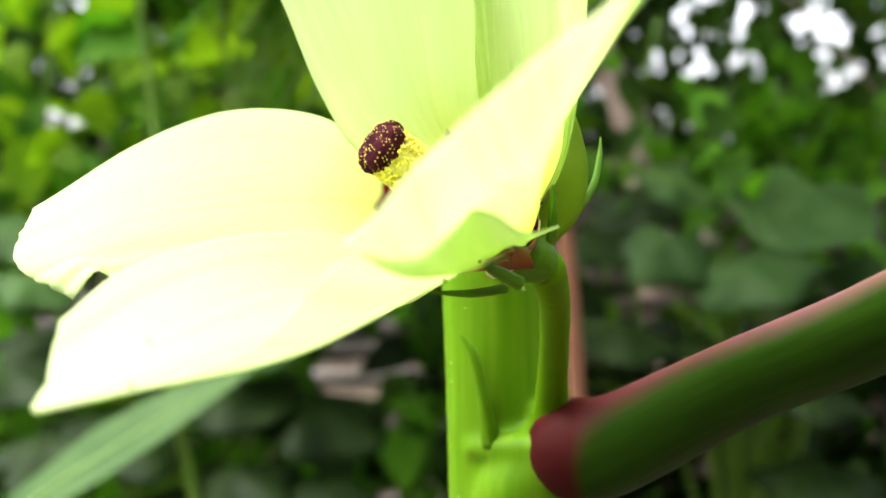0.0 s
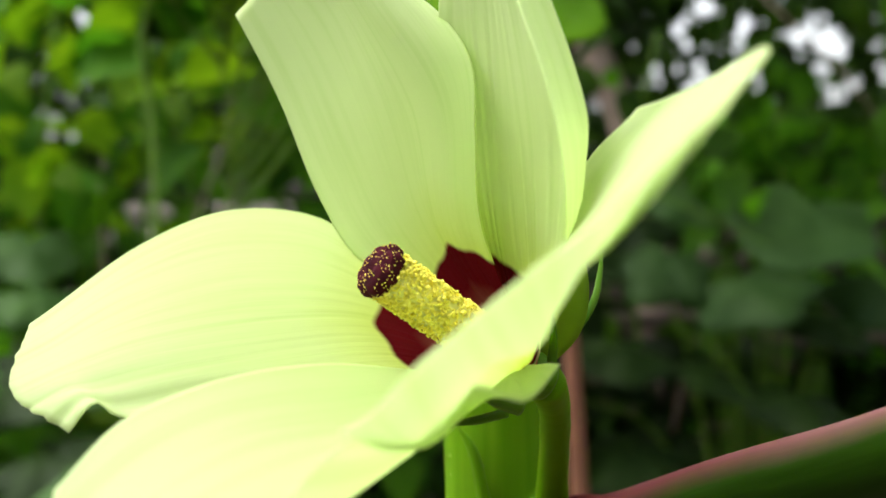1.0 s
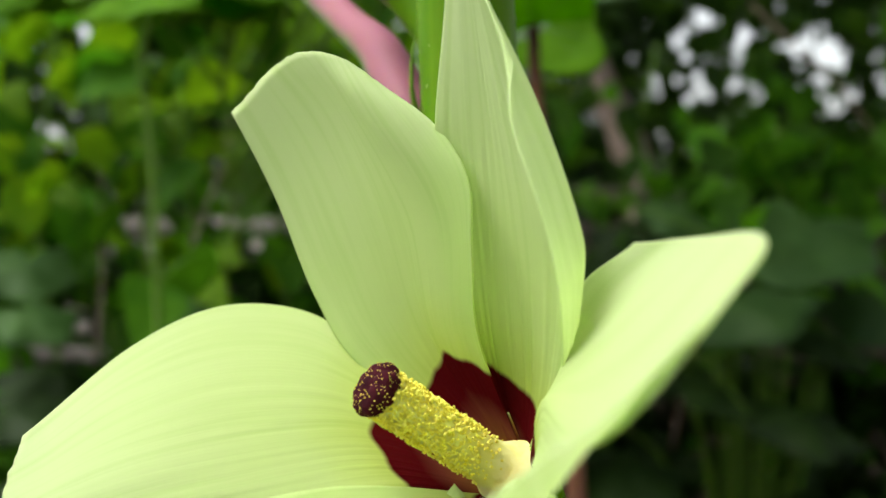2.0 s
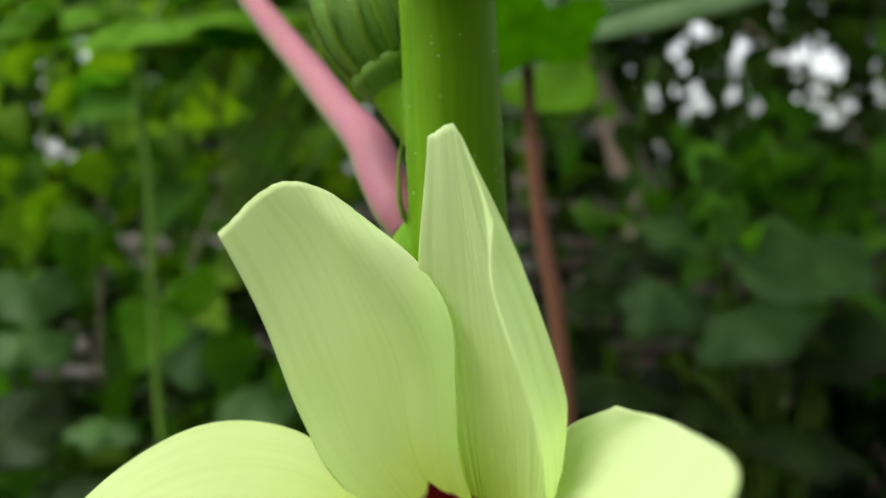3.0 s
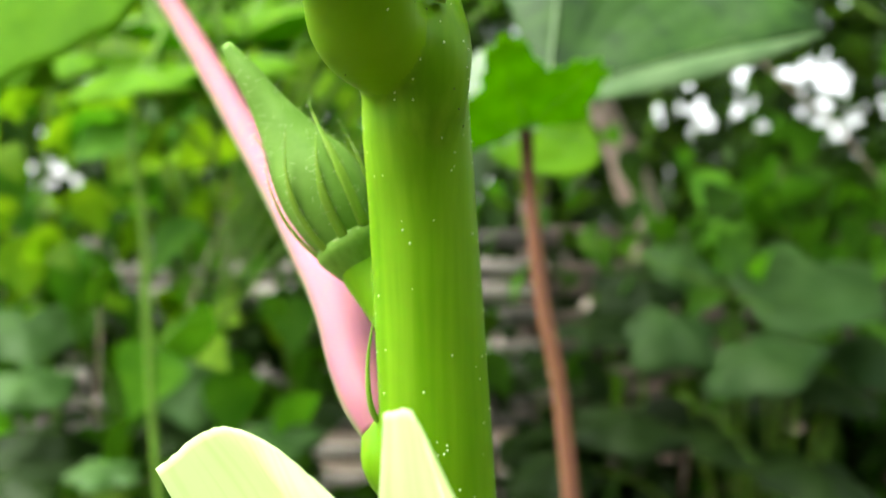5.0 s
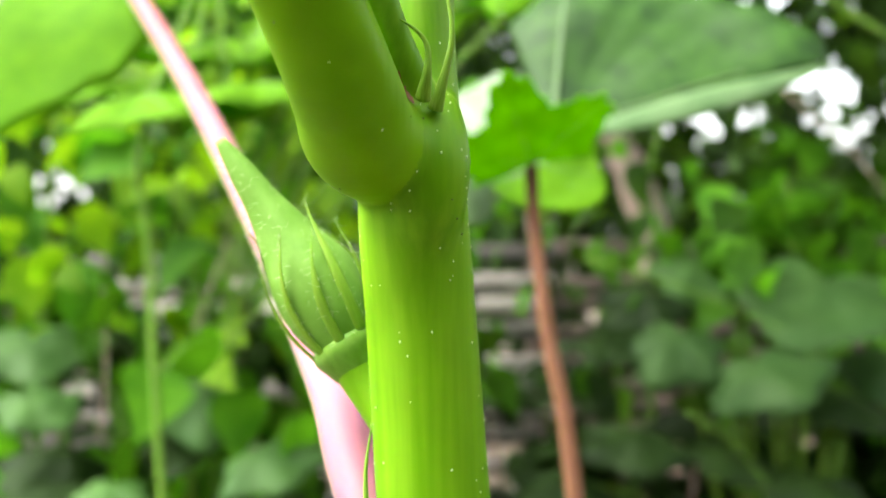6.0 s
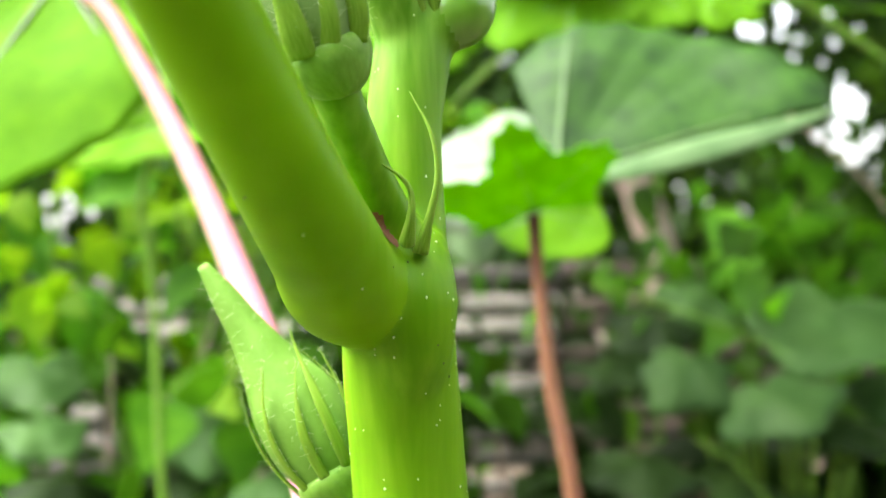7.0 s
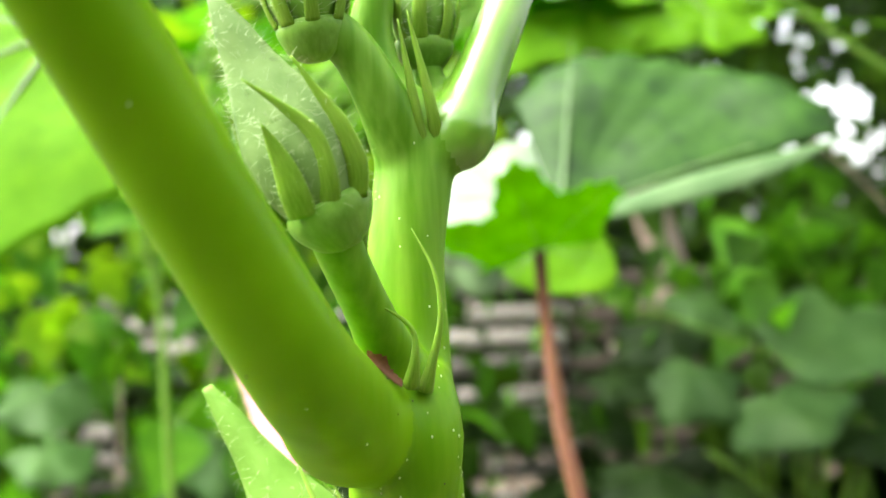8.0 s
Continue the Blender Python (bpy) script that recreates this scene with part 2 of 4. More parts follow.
# each slat has its own random tone
wood_nodes, wood_links = LIT_WOOD.node_tree.nodes, LIT_WOOD.node_tree.links
slat_random = wood_nodes.new("ShaderNodeObjectInfo")
slat_tone = wood_nodes.new("ShaderNodeMapRange")
slat_tone.inputs[3].default_value, slat_tone.inputs[4].default_value = 0.20, 1.25
wood_links.new(slat_random.outputs["Random"], slat_tone.inputs[0])
grey = wood_nodes.new("ShaderNodeHueSaturation")
wood_links.new(slat_tone.outputs[0], grey.inputs["Value"])
wood_bsdf = wood_nodes["Principled BSDF"]
wood_links.new(wood_bsdf.inputs["Base Color"].links[0].from_socket, grey.inputs["Color"])
wood_links.new(grey.outputs[0], wood_bsdf.inputs["Base Color"])
BARK = plain("bark", (0.24, 0.17, 0.13), (0.44, 0.34, 0.28), 18, 0.9, 0.7, 0.01)
HAIR = plain("pale_hair", (0.45, 0.55, 0.30), (0.6, 0.68, 0.42), 300, 0.6, 0.1, 0.0001)
PORE = plain("pale_pore", (0.32, 0.44, 0.16), (0.52, 0.62, 0.32), 300, 0.6, 0.1, 0.0001)
DARK_SPOT = plain("dark_spot", (0.02, 0.03, 0.01), (0.05, 0.05, 0.02), 300, 0.7, 0.1, 0.0001)
SCAR = plain("red_scar", (0.105, 0.030, 0.006), (0.155, 0.062, 0.014), 1400, 0.7, 0.3, 0.0002)


# ---- building helpers ----
def part(name, bm, mat, parent, label="", smooth=True):
    me = bpy.data.meshes.new(name)
    bmesh.ops.recalc_face_normals(bm, faces=bm.faces)
    for f in bm.faces:
        f.smooth = smooth
    bm.to_mesh(me)
    bm.free()
    me.materials.append(mat)
    ob = new(name, me)
    ob.parent = parent
    if label:
        tagged(ob, label)
    return ob


def thing(name, label, category, group="", kind="", at=(0, 0, 0)):
    ob = new(name)
    ob.location = at
    ob.empty_display_size = 0.01
    return tagged(ob, label, category, group, kind)


def curve(points, n):
    """n+1 points of a smooth curve through the given ones."""
    p = [Vector(q) for q in points]
    p = [2 * p[0] - p[1], *p, 2 * p[-1] - p[-2]]
    out = []
    for k in range(n + 1):
        s = k / n * (len(p) - 3)
        i = min(int(s), len(p) - 4)
        f = s - i
        a, b, c, d = p[i:i + 4]
        out.append(0.5 * ((2 * b) + (c - a) * f + (2 * a - 5 * b + 4 * c - d) * f * f + (3 * b - a - 3 * c + d) * f ** 3))
    return out


def spread(values, n):
    return [v[0] for v in curve([(v, 0, 0) for v in values], n)]


def tube(bm, points, radii, n=28, seg=18, ridge=0.0, ridges=5, wobble=0.0, side=(0.31, -0.9, 0.2), flat=1.0):
    """A closed round stalk along a smooth curve, with UV along and around."""
    uv = bm.loops.layers.uv.verify()
    ps, rs = curve(points, n), spread(radii, n)
    side = Vector(side)
    rings = []
    for k, (p, r) in enumerate(zip(ps, rs)):
        d = (ps[min(k + 1, n)] - ps[max(k - 1, 0)]).normalized()
        a = (side - d * side.dot(d)).normalized()
        side = a
        b = d.cross(a)
        ring = []
        for j in range(seg):
            t = 2 * math.pi * j / seg
            q = r * (1 + ridge * math.cos(ridges * t)) + wobble * noise.noise(p * 220 + Vector((math.cos(t), math.sin(t), 0)))
            ring.append(bm.verts.new(p + (a * math.cos(t) * flat + b * math.sin(t)) * q))
        rings.append(ring)
    for k in range(n):
        for j in range(seg):
            f = bm.faces.new((rings[k][j], rings[k][(j + 1) % seg], rings[k + 1][(j + 1) % seg], rings[k + 1][j]))
            for loop, (x, y) in zip(f.loops, ((k, j), (k, j + 1), (k + 1, j + 1), (k + 1, j))):
                loop[uv].uv = (x / n, y / seg)
    bm.faces.new(rings[0][::-1])
    bm.faces.new(rings[-1])
    return bm


def stalk_part(name, points, radii, mat, parent, label="", **kw):
    return part(name, tube(bmesh.new(), points, radii, **kw), mat, parent, label)


def sheet(bm, grid, start=0.0, slant=0.0):
    """Faces over a grid of points, with UV x along the rows' index and y across."""
    uv = bm.loops.layers.uv.verify()
    vs = [[bm.verts.new(p) for p in row] for row in grid]
    n, m = len(vs) - 1, len(vs[0]) - 1
    for i in range(n):
        for j in range(m):
            f = bm.faces.new((vs[i][j], vs[i + 1][j], vs[i + 1][j + 1], vs[i][j + 1]))
            for loop, (x, y) in zip(f.loops, ((i, j), (i + 1, j), (i + 1, j + 1), (i, j + 1))):
                loop[uv].uv = (start + (1 - start) * x / n + slant * y / m, y / m)
    return bm


def thicken(ob, t):
    m = ob.modifiers.new("thickness", "SOLIDIFY")
    m.thickness, m.offset = t, 0
    return ob



def guide(points, n):
    """n+1 evenly spaced points along the smooth curve through the given ones."""
    fine = curve(points, 80)
    run = [0.0]
    for a, b in zip(fine, fine[1:]):
        run.append(run[-1] + (b - a).length)
    out, k = [], 0
    for i in range(n + 1):
        s = run[-1] * i / n
        while k < 79 and run[k + 1] < s:
            k += 1
        f = (s - run[k]) / max(run[k + 1] - run[k], 1e-9)
        out.append(fine[k].lerp(fine[k + 1], min(f, 1)))
    return out


def blade(size, lobes=5, depth=0.35, cup=-0.25, nr=8, na=60, seed=0, teeth=0.02, sinus=0.35, long=0.35, curl=0.0, span=None, lop=0.0):
    """The grid of a leaf blade: its stalk joins at the origin, the tip points along x."""
    grid = []
    step = 2 * math.pi / (lobes + 0.6)
    for i in range(nr + 1):
        r = max(i / nr, 0.02)
        row = []
        for j in range(na + 1):
            t = span[0] + (span[1] - span[0]) * j / na if span else (j / na * 2 - 1) * (math.pi - sinus)
            w = 0.5 - 0.5 * math.cos(2 * math.pi * t / step)
            edge = (1 - long + long * math.cos(t / 2) ** 2) * (1 - depth * w) * (1 + teeth * math.sin(t * 31) + 0.10 * noise.noise((t * 1.6, seed * 1.7, 0)))
            edge *= 1 - lop * max(0.0, min(t, 2.0))
            q = size * r * edge
            z = cup * size * r * r + 0.018 * size * (1 - 2 * w) * r + 0.08 * size * noise.noise((q / size * 3, t, seed + 5)) * r
            z += curl * size * max(0.0, r - 0.65) ** 2 * 8
            row.append((q * math.cos(t), q * math.sin(t), z))
        grid.append(row)
    return grid


def aim(at, tip, face):
    """A pose whose x axis runs along tip and whose z axis is face."""
    z = Vector(face).normalized()
    x = Vector(tip)
    x = (x - z * x.dot(z)).normalized()
    m = Matrix((x, z.cross(x), z)).transposed().to_4x4()
    return Matrix.Translation(at) @ m


def leaf(parent, at, size, tip, face, mat, label="", veins=False, name="leaf", vein_skin=None, **kw):
    """One leaf blade under its plant: tip is where it points, face where its upper side looks."""
    ob = part(name, sheet(bmesh.new(), blade(size, **kw)), mat, parent, label)
    thicken(ob, 0.0004)
    ob.matrix_basis = aim(at, tip, face)
    if parent and not parent.parent:
        settle(ob, parent)
    if veins:
        lobes, cup = kw.get("lobes", 5), kw.get("cup", -0.25)
        step = 2 * math.pi / (lobes + 0.6)
        for k in range(-(lobes // 2), lobes // 2 + 1):
            t = k * step
            lo, hi = kw.get("span", (-math.pi, math.pi))
            if not lo - 0.1 < t < hi - 0.05:
                continue
            ln = size * (0.9 if abs(k) < 2 else 0.72) * (1 - kw.get("lop", 0.0) * max(0.0, t))
            pts = [(ln * s * math.cos(t), ln * s * math.sin(t), cup * size * (s * ln / size) ** 2 + 0.018 * size * s * ln / size) for s in (0.0, 0.35, 0.7, 1.0)]
            part("vein", tube(bmesh.new(), pts, [size * 0.008, size * 0.006, size * 0.004, size * 0.001], n=12, seg=8), vein_skin or VEIN, ob)
    return ob


VEIN = plain("leaf_vein", (0.10, 0.21, 0.03), (0.15, 0.27, 0.05), 200, 0.5, 0.2, 0.0002)
LARGE_VEIN = plain("dull_leaf_vein", (0.055, 0.12, 0.025), (0.085, 0.16, 0.04), 200, 0.5, 0.2, 0.0002)
DARK_VEIN = plain("olive_leaf_vein", (0.022, 0.035, 0.002), (0.040, 0.055, 0.004), 200, 0.5, 0.2, 0.0002)


def settle(ob, parent):
    """Parts are built in world metres: undo the offset of the thing's own origin."""
    ob.matrix_parent_inverse = Matrix.Translation(-parent.location)
    return ob


def scatter_mesh(name, spots, mat, template):
    """One mesh of many copies of a small leaf: spots are (place, size, Euler radians)."""
    tv, tf = template
    vs, fs = [], []
    for c, s, e in spots:
        m = np.array(Euler(e).to_matrix()) * s
        k = sum(map(len, vs))
        vs.append(tv @ m.T + np.array(c))
        fs.append(tf + k)
    me = bpy.data.meshes.new(name)
    v, f = np.concatenate(vs), np.concatenate(fs)
    me.from_pydata(v.tolist(), [], f.tolist())
    me.polygons.foreach_set("use_smooth", np.ones(len(f), bool))
    me.materials.append(mat)
    return me


def template(shape, fold=0.3, droop=0.25):
    """Points and faces of a small folded leaf with the outline shape [(x, half width)], one long."""
    v, f = [], []
    for x, w in shape:
        for s in (-1, 0, 1):
            v.append((x, s * w, abs(s) * w * fold - droop * x * x))
    for i in range(len(shape) - 1):
        for s in (0, 1):
            f.append((3 * i + s, 3 * i + s + 1, 3 * i + s + 4, 3 * i + s + 3))
    return np.array(v), np.array(f)


OVAL = template([(0, 0.01), (0.18, 0.22), (0.45, 0.30), (0.75, 0.2), (1, 0.01)])
HEART = template([(-0.12, 0.16), (0.02, 0.36), (0.25, 0.46), (0.5, 0.38), (0.75, 0.2), (1, 0.01)])

# directions (x/y, z/y from the plant) and sizes of the gaps in the canopy
SKY = [(0.245, 0.104, 0.020), (0.214, 0.148, 0.009), (0.237, 0.133, 0.012), (0.252, 0.168, 0.014), (0.270, 0.107, 0.010), (0.291, 0.096, 0.007), (0.265, 0.144, 0.008),
        (0.355, 0.161, 0.015), (0.355, 0.139, 0.009), (0.381, 0.104, 0.013), (0.368, 0.083, 0.008), (0.319, 0.149, 0.008), (0.064, 0.114, 0.011)]
SKY += [(-0.358, 0.073, 0.011), (-0.378, 0.074, 0.008), (-0.305, 0.066, 0.006), (-0.366, 0.097, 0.005), (-0.322, 0.158, 0.011),
         (0.271, 0.200, 0.013), (0.318, 0.136, 0.010), (0.338, 0.130, 0.009), (0.225, 0.047, 0.008), (0.204, 0.050, 0.006), (0.307, 0.078, 0.006), (0.377, 0.076, 0.007), (0.300, 0.20, 0.008)]

gap_rng = random.Random(21)
GAPS = [(x, z, r * 0.45) for x, z, r in SKY]
for x, z, r in SKY:
    if r > 0.0085:
        for _ in range(3):
            GAPS.append((x + gap_rng.gauss(0, 1.9 * r), z + gap_rng.gauss(0, 1.7 * r), gap_rng.uniform(0.002, 0.0045)))

# gaps between the vines where the fence shows
FENCE_GAPS = [(-0.160, -0.121, 0.013), (-0.357, -0.158, 0.021), (-0.316, -0.144, 0.013), (0.042, -0.043, 0.023), (0.052, -0.184, 0.023), (-0.071, -0.190, 0.031), (-0.103, -0.206, 0.021), (-0.269, -0.041, 0.013), (-0.347, -0.144, 0.019), (0.088, -0.079, 0.023), (0.205, -0.123, 0.026), (0.212, -0.119, 0.021)]


GAP_ROWS = [(np.array(GAPS), 5.2), (np.array(FENCE_GAPS), 2.0)]


def in_gap(c, s, rows=GAP_ROWS):
    """Whether a leaf of size s at c would stand in one of the openings, seen along the height of the flower."""
    d = c[1] + 0.13
    for gaps, depth in rows:
        if c[1] > depth + 1.2:
            continue
        for h in (0.03, 0.07, 0.11):
            x, z = c[0] / d, (h + (c[2] - h) * (depth + 0.13) / d - 0.08) / (depth + 0.13)
            if ((gaps[:, 0] - x) ** 2 + (gaps[:, 1] - z) ** 2 < (gaps[:, 2] + 0.20 * s / d) ** 2).any():
                return True
    return False


def scatter(count, box, size, seed, gaps=False, tilt=0.6):
    rng = np.random.default_rng(seed)
    out = []
    for _ in range(count):
        c = [rng.uniform(a, b) for a, b in box]
        s = size * rng.uniform(0.6, 1.35)
        e = (rng.normal(0.2, tilt), rng.normal(0.35, tilt), rng.uniform(0, 6.28))
        if gaps and in_gap((c[0] + 0.4 * s * math.cos(e[2]), c[1], c[2]), s, GAP_ROWS[:1]):
            continue
        out.append((c, s, e))
    return out


# ---- ground and distance ----
def ground():
    n = 60
    grid = []
    for i in range(n + 1):
        row = []
        for j in range(n + 1):
            x, y = (i / n * 2 - 1), (j / n * 2 - 1)
            x, y = 60 * x * abs(x), 60 * y * abs(y) + 1
            row.append((x, y, -0.75 + 0.03 * noise.noise((x * 1.5, y * 1.5, 0))))
        grid.append(row)
    return tagged(part("ground", sheet(bmesh.new(), grid), SOIL, None), "bare brown garden soil under the plants", "ground", kind="structure")


ground()
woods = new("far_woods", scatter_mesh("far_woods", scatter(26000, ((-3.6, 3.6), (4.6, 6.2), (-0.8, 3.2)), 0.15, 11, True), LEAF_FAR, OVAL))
tagged(woods, "dense dark green trees behind the garden", "trees", kind="stuff")

# ---- bamboo fence ----
fence = thing("bamboo_fence", "weathered fence of pale horizontal bamboo slats", "fence", at=(0, 2.0, -0.75))
rng = random.Random(4)
slat_meshes = []
for skin in (LIT_WOOD, SHADED_WOOD):
    for k in range(4):
        bm = bmesh.new()
        tube(bm, [(-0.625, 0, 0), (-0.2, 0, rng.uniform(-0.006, 0.006)), (0.25, 0, rng.uniform(-0.006, 0.006)), (0.625, 0, 0)], [0.017, 0.019, 0.018, 0.016], n=10, seg=8, flat=0.35, side=(0, -1, 0))
        ob = part("slat", bm, skin, fence)
        slat_meshes.append(ob.data)
        ob.matrix_basis = pose(-1.63 + k * 1.2 if skin is LIT_WOOD and k < 2 else 0.77 + (k % 2) * 1.2, -0.02 * (k % 2), 0.05 if (skin is LIT_WOOD) == (k < 2) else 0.0)
for row in range(1, 16):
    for k in range(4):
        ob = new("slat", slat_meshes[rng.randrange(4) + (0 if k < 2 else 4)])
        ob.parent = fence
        ob.matrix_basis = pose(-1.63 + k * 1.2 + rng.uniform(-0.02, 0.02), -0.02 * (k % 2), 0.05 + 0.05 * row + rng.uniform(-0.006, 0.006), 0, rng.uniform(-1.2, 1.2), 0)
for k in range(5):
    stalk_part("post", [(-2.23 + k * 1.2, 0.03, -0.02), (-2.23 + k * 1.2, 0.03, 0.45), (-2.22 + k * 1.2, 0.03, 0.95)], [0.03, 0.028, 0.026], SHADED_WOOD, fence, n=6, seg=10)

# ---- tree behind the fence ----
tree = thing("tree", "slanting tan tree trunk with small dark leaves", "tree", at=(0.58, 2.6, -0.75))
settle(stalk_part("trunk", [(0.58, 2.6, -0.78), (0.52, 2.6, -0.05), (0.457, 2.60, 0.229), (0.422, 2.60, 0.299), (0.345, 2.60, 0.480), (0.32, 2.6, 0.62), (0.22, 2.62, 1.1), (0.2, 2.7, 1.9)], [0.060, 0.050, 0.043, 0.041, 0.039, 0.036, 0.028, 0.012], BARK, tree, n=40, seg=12, wobble=0.004), tree)
for a, b, c in (((0.31, 2.6, 0.62), (0.6, 2.7, 0.95), (1.0, 2.9, 1.15)), ((0.24, 2.62, 1.0), (-0.1, 2.8, 1.3), (-0.5, 3.0, 1.5)), ((0.21, 2.65, 1.5), (0.5, 2.9, 1.8), (0.8, 3.0, 2.0))):
    settle(stalk_part("limb", [a, b, c], [0.016, 0.012, 0.005], BARK, tree, n=12, seg=8), tree)
crown_with_shade_leaves = new("crown_with_shade_leaves", scatter_mesh("crown_with_shade_leaves", scatter(3600, ((-1.6, 2.2), (2.6, 3.6), (0.22, 2.0)), 0.085, 12, True) + scatter(3500, ((-0.2, 2.4), (0.8, 2.8), (1.0, 1.7)), 0.14, 13) + scatter(350, ((-2.0, -0.2), (0.8, 2.8), (1.0, 1.7)), 0.14, 14), LEAF_FAR, OVAL))
crown_with_shade_leaves.parent = tree
settle(tagged(crown_with_shade_leaves, "", kind="stuff"), tree)


# ---- vines and broad-leaved plants behind ----
def vine(at, points, leaves, mat, seed, spread_x=0.16, size=0.058, low=4, fresh=True, label="climbing bean vine with many small green leaves"):
    t = thing("bean_vine", label, "vine", "vines along the fence", at=at)
    settle(stalk_part("stem", points, [0.006, 0.005, 0.004, 0.003][:len(points)] + [0.003] * max(0, len(points) - 4), STALK_PALE, t, n=24, seg=8), t)
    rng = np.random.default_rng(seed)
    path = curve(points, 60)
    spots = []
    for _ in range(leaves):
        p = path[rng.integers(low, 61)]
        spot = ((p.x + rng.normal(0, spread_x), p.y + rng.normal(0, 0.10), p.z + rng.normal(0, 0.05)), size * rng.uniform(0.55, 1.3), (rng.normal(0, 0.5), rng.normal(0.7, 0.5), rng.uniform(0, 6.28)))
        if not in_gap(spot[0], spot[1]):
            spots.append(spot)
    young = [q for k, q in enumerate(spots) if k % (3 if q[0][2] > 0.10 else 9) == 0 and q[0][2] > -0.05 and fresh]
    for name, some, skin in (("leaves", [q for q in spots if q not in young], mat), ("young_leaves", young, LEAF_LIT)):
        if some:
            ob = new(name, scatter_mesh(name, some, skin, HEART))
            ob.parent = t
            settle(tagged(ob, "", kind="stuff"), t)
    return t


for k, (x, y, lean, top, n, mat) in enumerate([(-0.36, 1.2, 0.0, 0.42, 190, LEAF_MID), (-0.52, 1.3, 0.05, 0.5, 240, LEAF_MID), (-0.68, 1.45, -0.04, 0.55, 260, LEAF_MID), (-0.22, 1.35, 0.06, 0.5, 230, LEAF_MID), (-0.42, 1.6, 0.05, 0.5, 260, LEAF_WOODS),
                                               (-0.05, 1.6, 0.05, 0.55, 170, LEAF_MID), (-0.9, 1.6, 0.05, 0.6, 220, LEAF_WOODS), (0.30, 1.65, 0.05, 0.30, 90, LEAF_WOODS), (0.75, 1.6, -0.05, 0.28, 150, LEAF_MID), (0.98, 1.75, 0.02, 0.32, 150, LEAF_WOODS)]):
    vine((x, y, -0.75), [(x, y, -0.76), (x + lean * 0.5, y, -0.3), (x, y - 0.02, 0.05), (x + lean, y, top)], round(n * 1.35), mat, 20 + k, fresh=x < 0.2)


# a vine beside the big leaves, leafy only above
vine((0.58, 1.5, -0.75), [(0.58, 1.5, -0.76), (0.60, 1.5, -0.4), (0.52, 1.5, -0.02), (0.50, 1.5, 0.16)], 150, LEAF_MID, 81, 0.13, 0.05, 42, False)
# bean vine in front of the others, the light on its leaves put into their colour
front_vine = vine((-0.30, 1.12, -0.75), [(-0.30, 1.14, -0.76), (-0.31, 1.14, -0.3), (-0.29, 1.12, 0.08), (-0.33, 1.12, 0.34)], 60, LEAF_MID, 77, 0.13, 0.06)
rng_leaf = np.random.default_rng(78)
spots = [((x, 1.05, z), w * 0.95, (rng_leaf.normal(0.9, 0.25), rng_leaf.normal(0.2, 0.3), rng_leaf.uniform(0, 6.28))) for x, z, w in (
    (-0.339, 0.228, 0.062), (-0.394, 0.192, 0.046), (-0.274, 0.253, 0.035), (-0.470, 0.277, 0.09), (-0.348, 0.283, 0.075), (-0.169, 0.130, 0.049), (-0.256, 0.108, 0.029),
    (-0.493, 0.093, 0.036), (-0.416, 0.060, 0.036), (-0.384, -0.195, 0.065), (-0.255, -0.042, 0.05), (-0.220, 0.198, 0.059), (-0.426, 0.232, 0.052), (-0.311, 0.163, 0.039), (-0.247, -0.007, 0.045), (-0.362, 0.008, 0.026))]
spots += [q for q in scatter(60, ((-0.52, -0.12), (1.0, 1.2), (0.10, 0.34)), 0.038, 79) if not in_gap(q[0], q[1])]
ob = new("young_leaves", scatter_mesh("young_leaves", spots, LEAF_LIT, HEART))
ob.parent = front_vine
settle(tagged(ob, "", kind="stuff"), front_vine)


def broad_plant(at, specs, label, seed):
    """A low plant: broad leaves (place, size, lean towards the light), each on its own stalk from the root."""
    t = thing("squash_plant", label, "plant", "broad-leaved plants by the fence", at=at)
    rng = random.Random(seed)
    for k, (x, y, z, size, lean, mat) in enumerate(specs):
        a = rng.uniform(-2.6, -0.5)
        tip = (math.cos(a), 0.8 * math.sin(a), -0.1 - 0.25 * rng.random())
        face = (rng.uniform(-0.25, 0.25), -lean * (0.4 if z < -0.12 else 1.0), 0.85)
        leaf(t, (x, y, z), size, tip, face, mat, seed=k * 3 + at[0], depth=0.15 + 0.03 * (k % 5), cup=-0.15 - 0.06 * (k % 4), na=48, nr=8)
        mid = ((at[0] + x) / 2 + 0.03, (at[1] + y) / 2 + 0.04, z - 0.12)
        settle(stalk_part("leaf_stalk", [at, mid, (x, y, z)], [0.004, 0.003, 0.002], STALK_PALE, t, n=14, seg=8), t)
    return t


G, M, D = LEAF_GREY, LEAF_MID, LEAF_SHADED
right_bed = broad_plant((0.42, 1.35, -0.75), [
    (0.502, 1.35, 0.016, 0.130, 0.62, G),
    (0.382, 1.25, -0.076, 0.105, 0.30, LEAF_HALF_SHADED),
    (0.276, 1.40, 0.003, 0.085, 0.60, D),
    (0.294, 1.30, -0.043, 0.092, 0.45, LEAF_HALF_SHADED),
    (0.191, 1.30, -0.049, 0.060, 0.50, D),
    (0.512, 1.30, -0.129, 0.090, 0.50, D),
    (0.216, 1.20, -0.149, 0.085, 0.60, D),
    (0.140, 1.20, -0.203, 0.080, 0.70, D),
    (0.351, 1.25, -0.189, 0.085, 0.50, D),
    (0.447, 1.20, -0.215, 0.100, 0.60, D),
    (0.611, 1.40, -0.082, 0.110, 0.45, LEAF_HALF_SHADED),
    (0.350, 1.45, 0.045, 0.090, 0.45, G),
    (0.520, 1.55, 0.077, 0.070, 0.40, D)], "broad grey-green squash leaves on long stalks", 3)
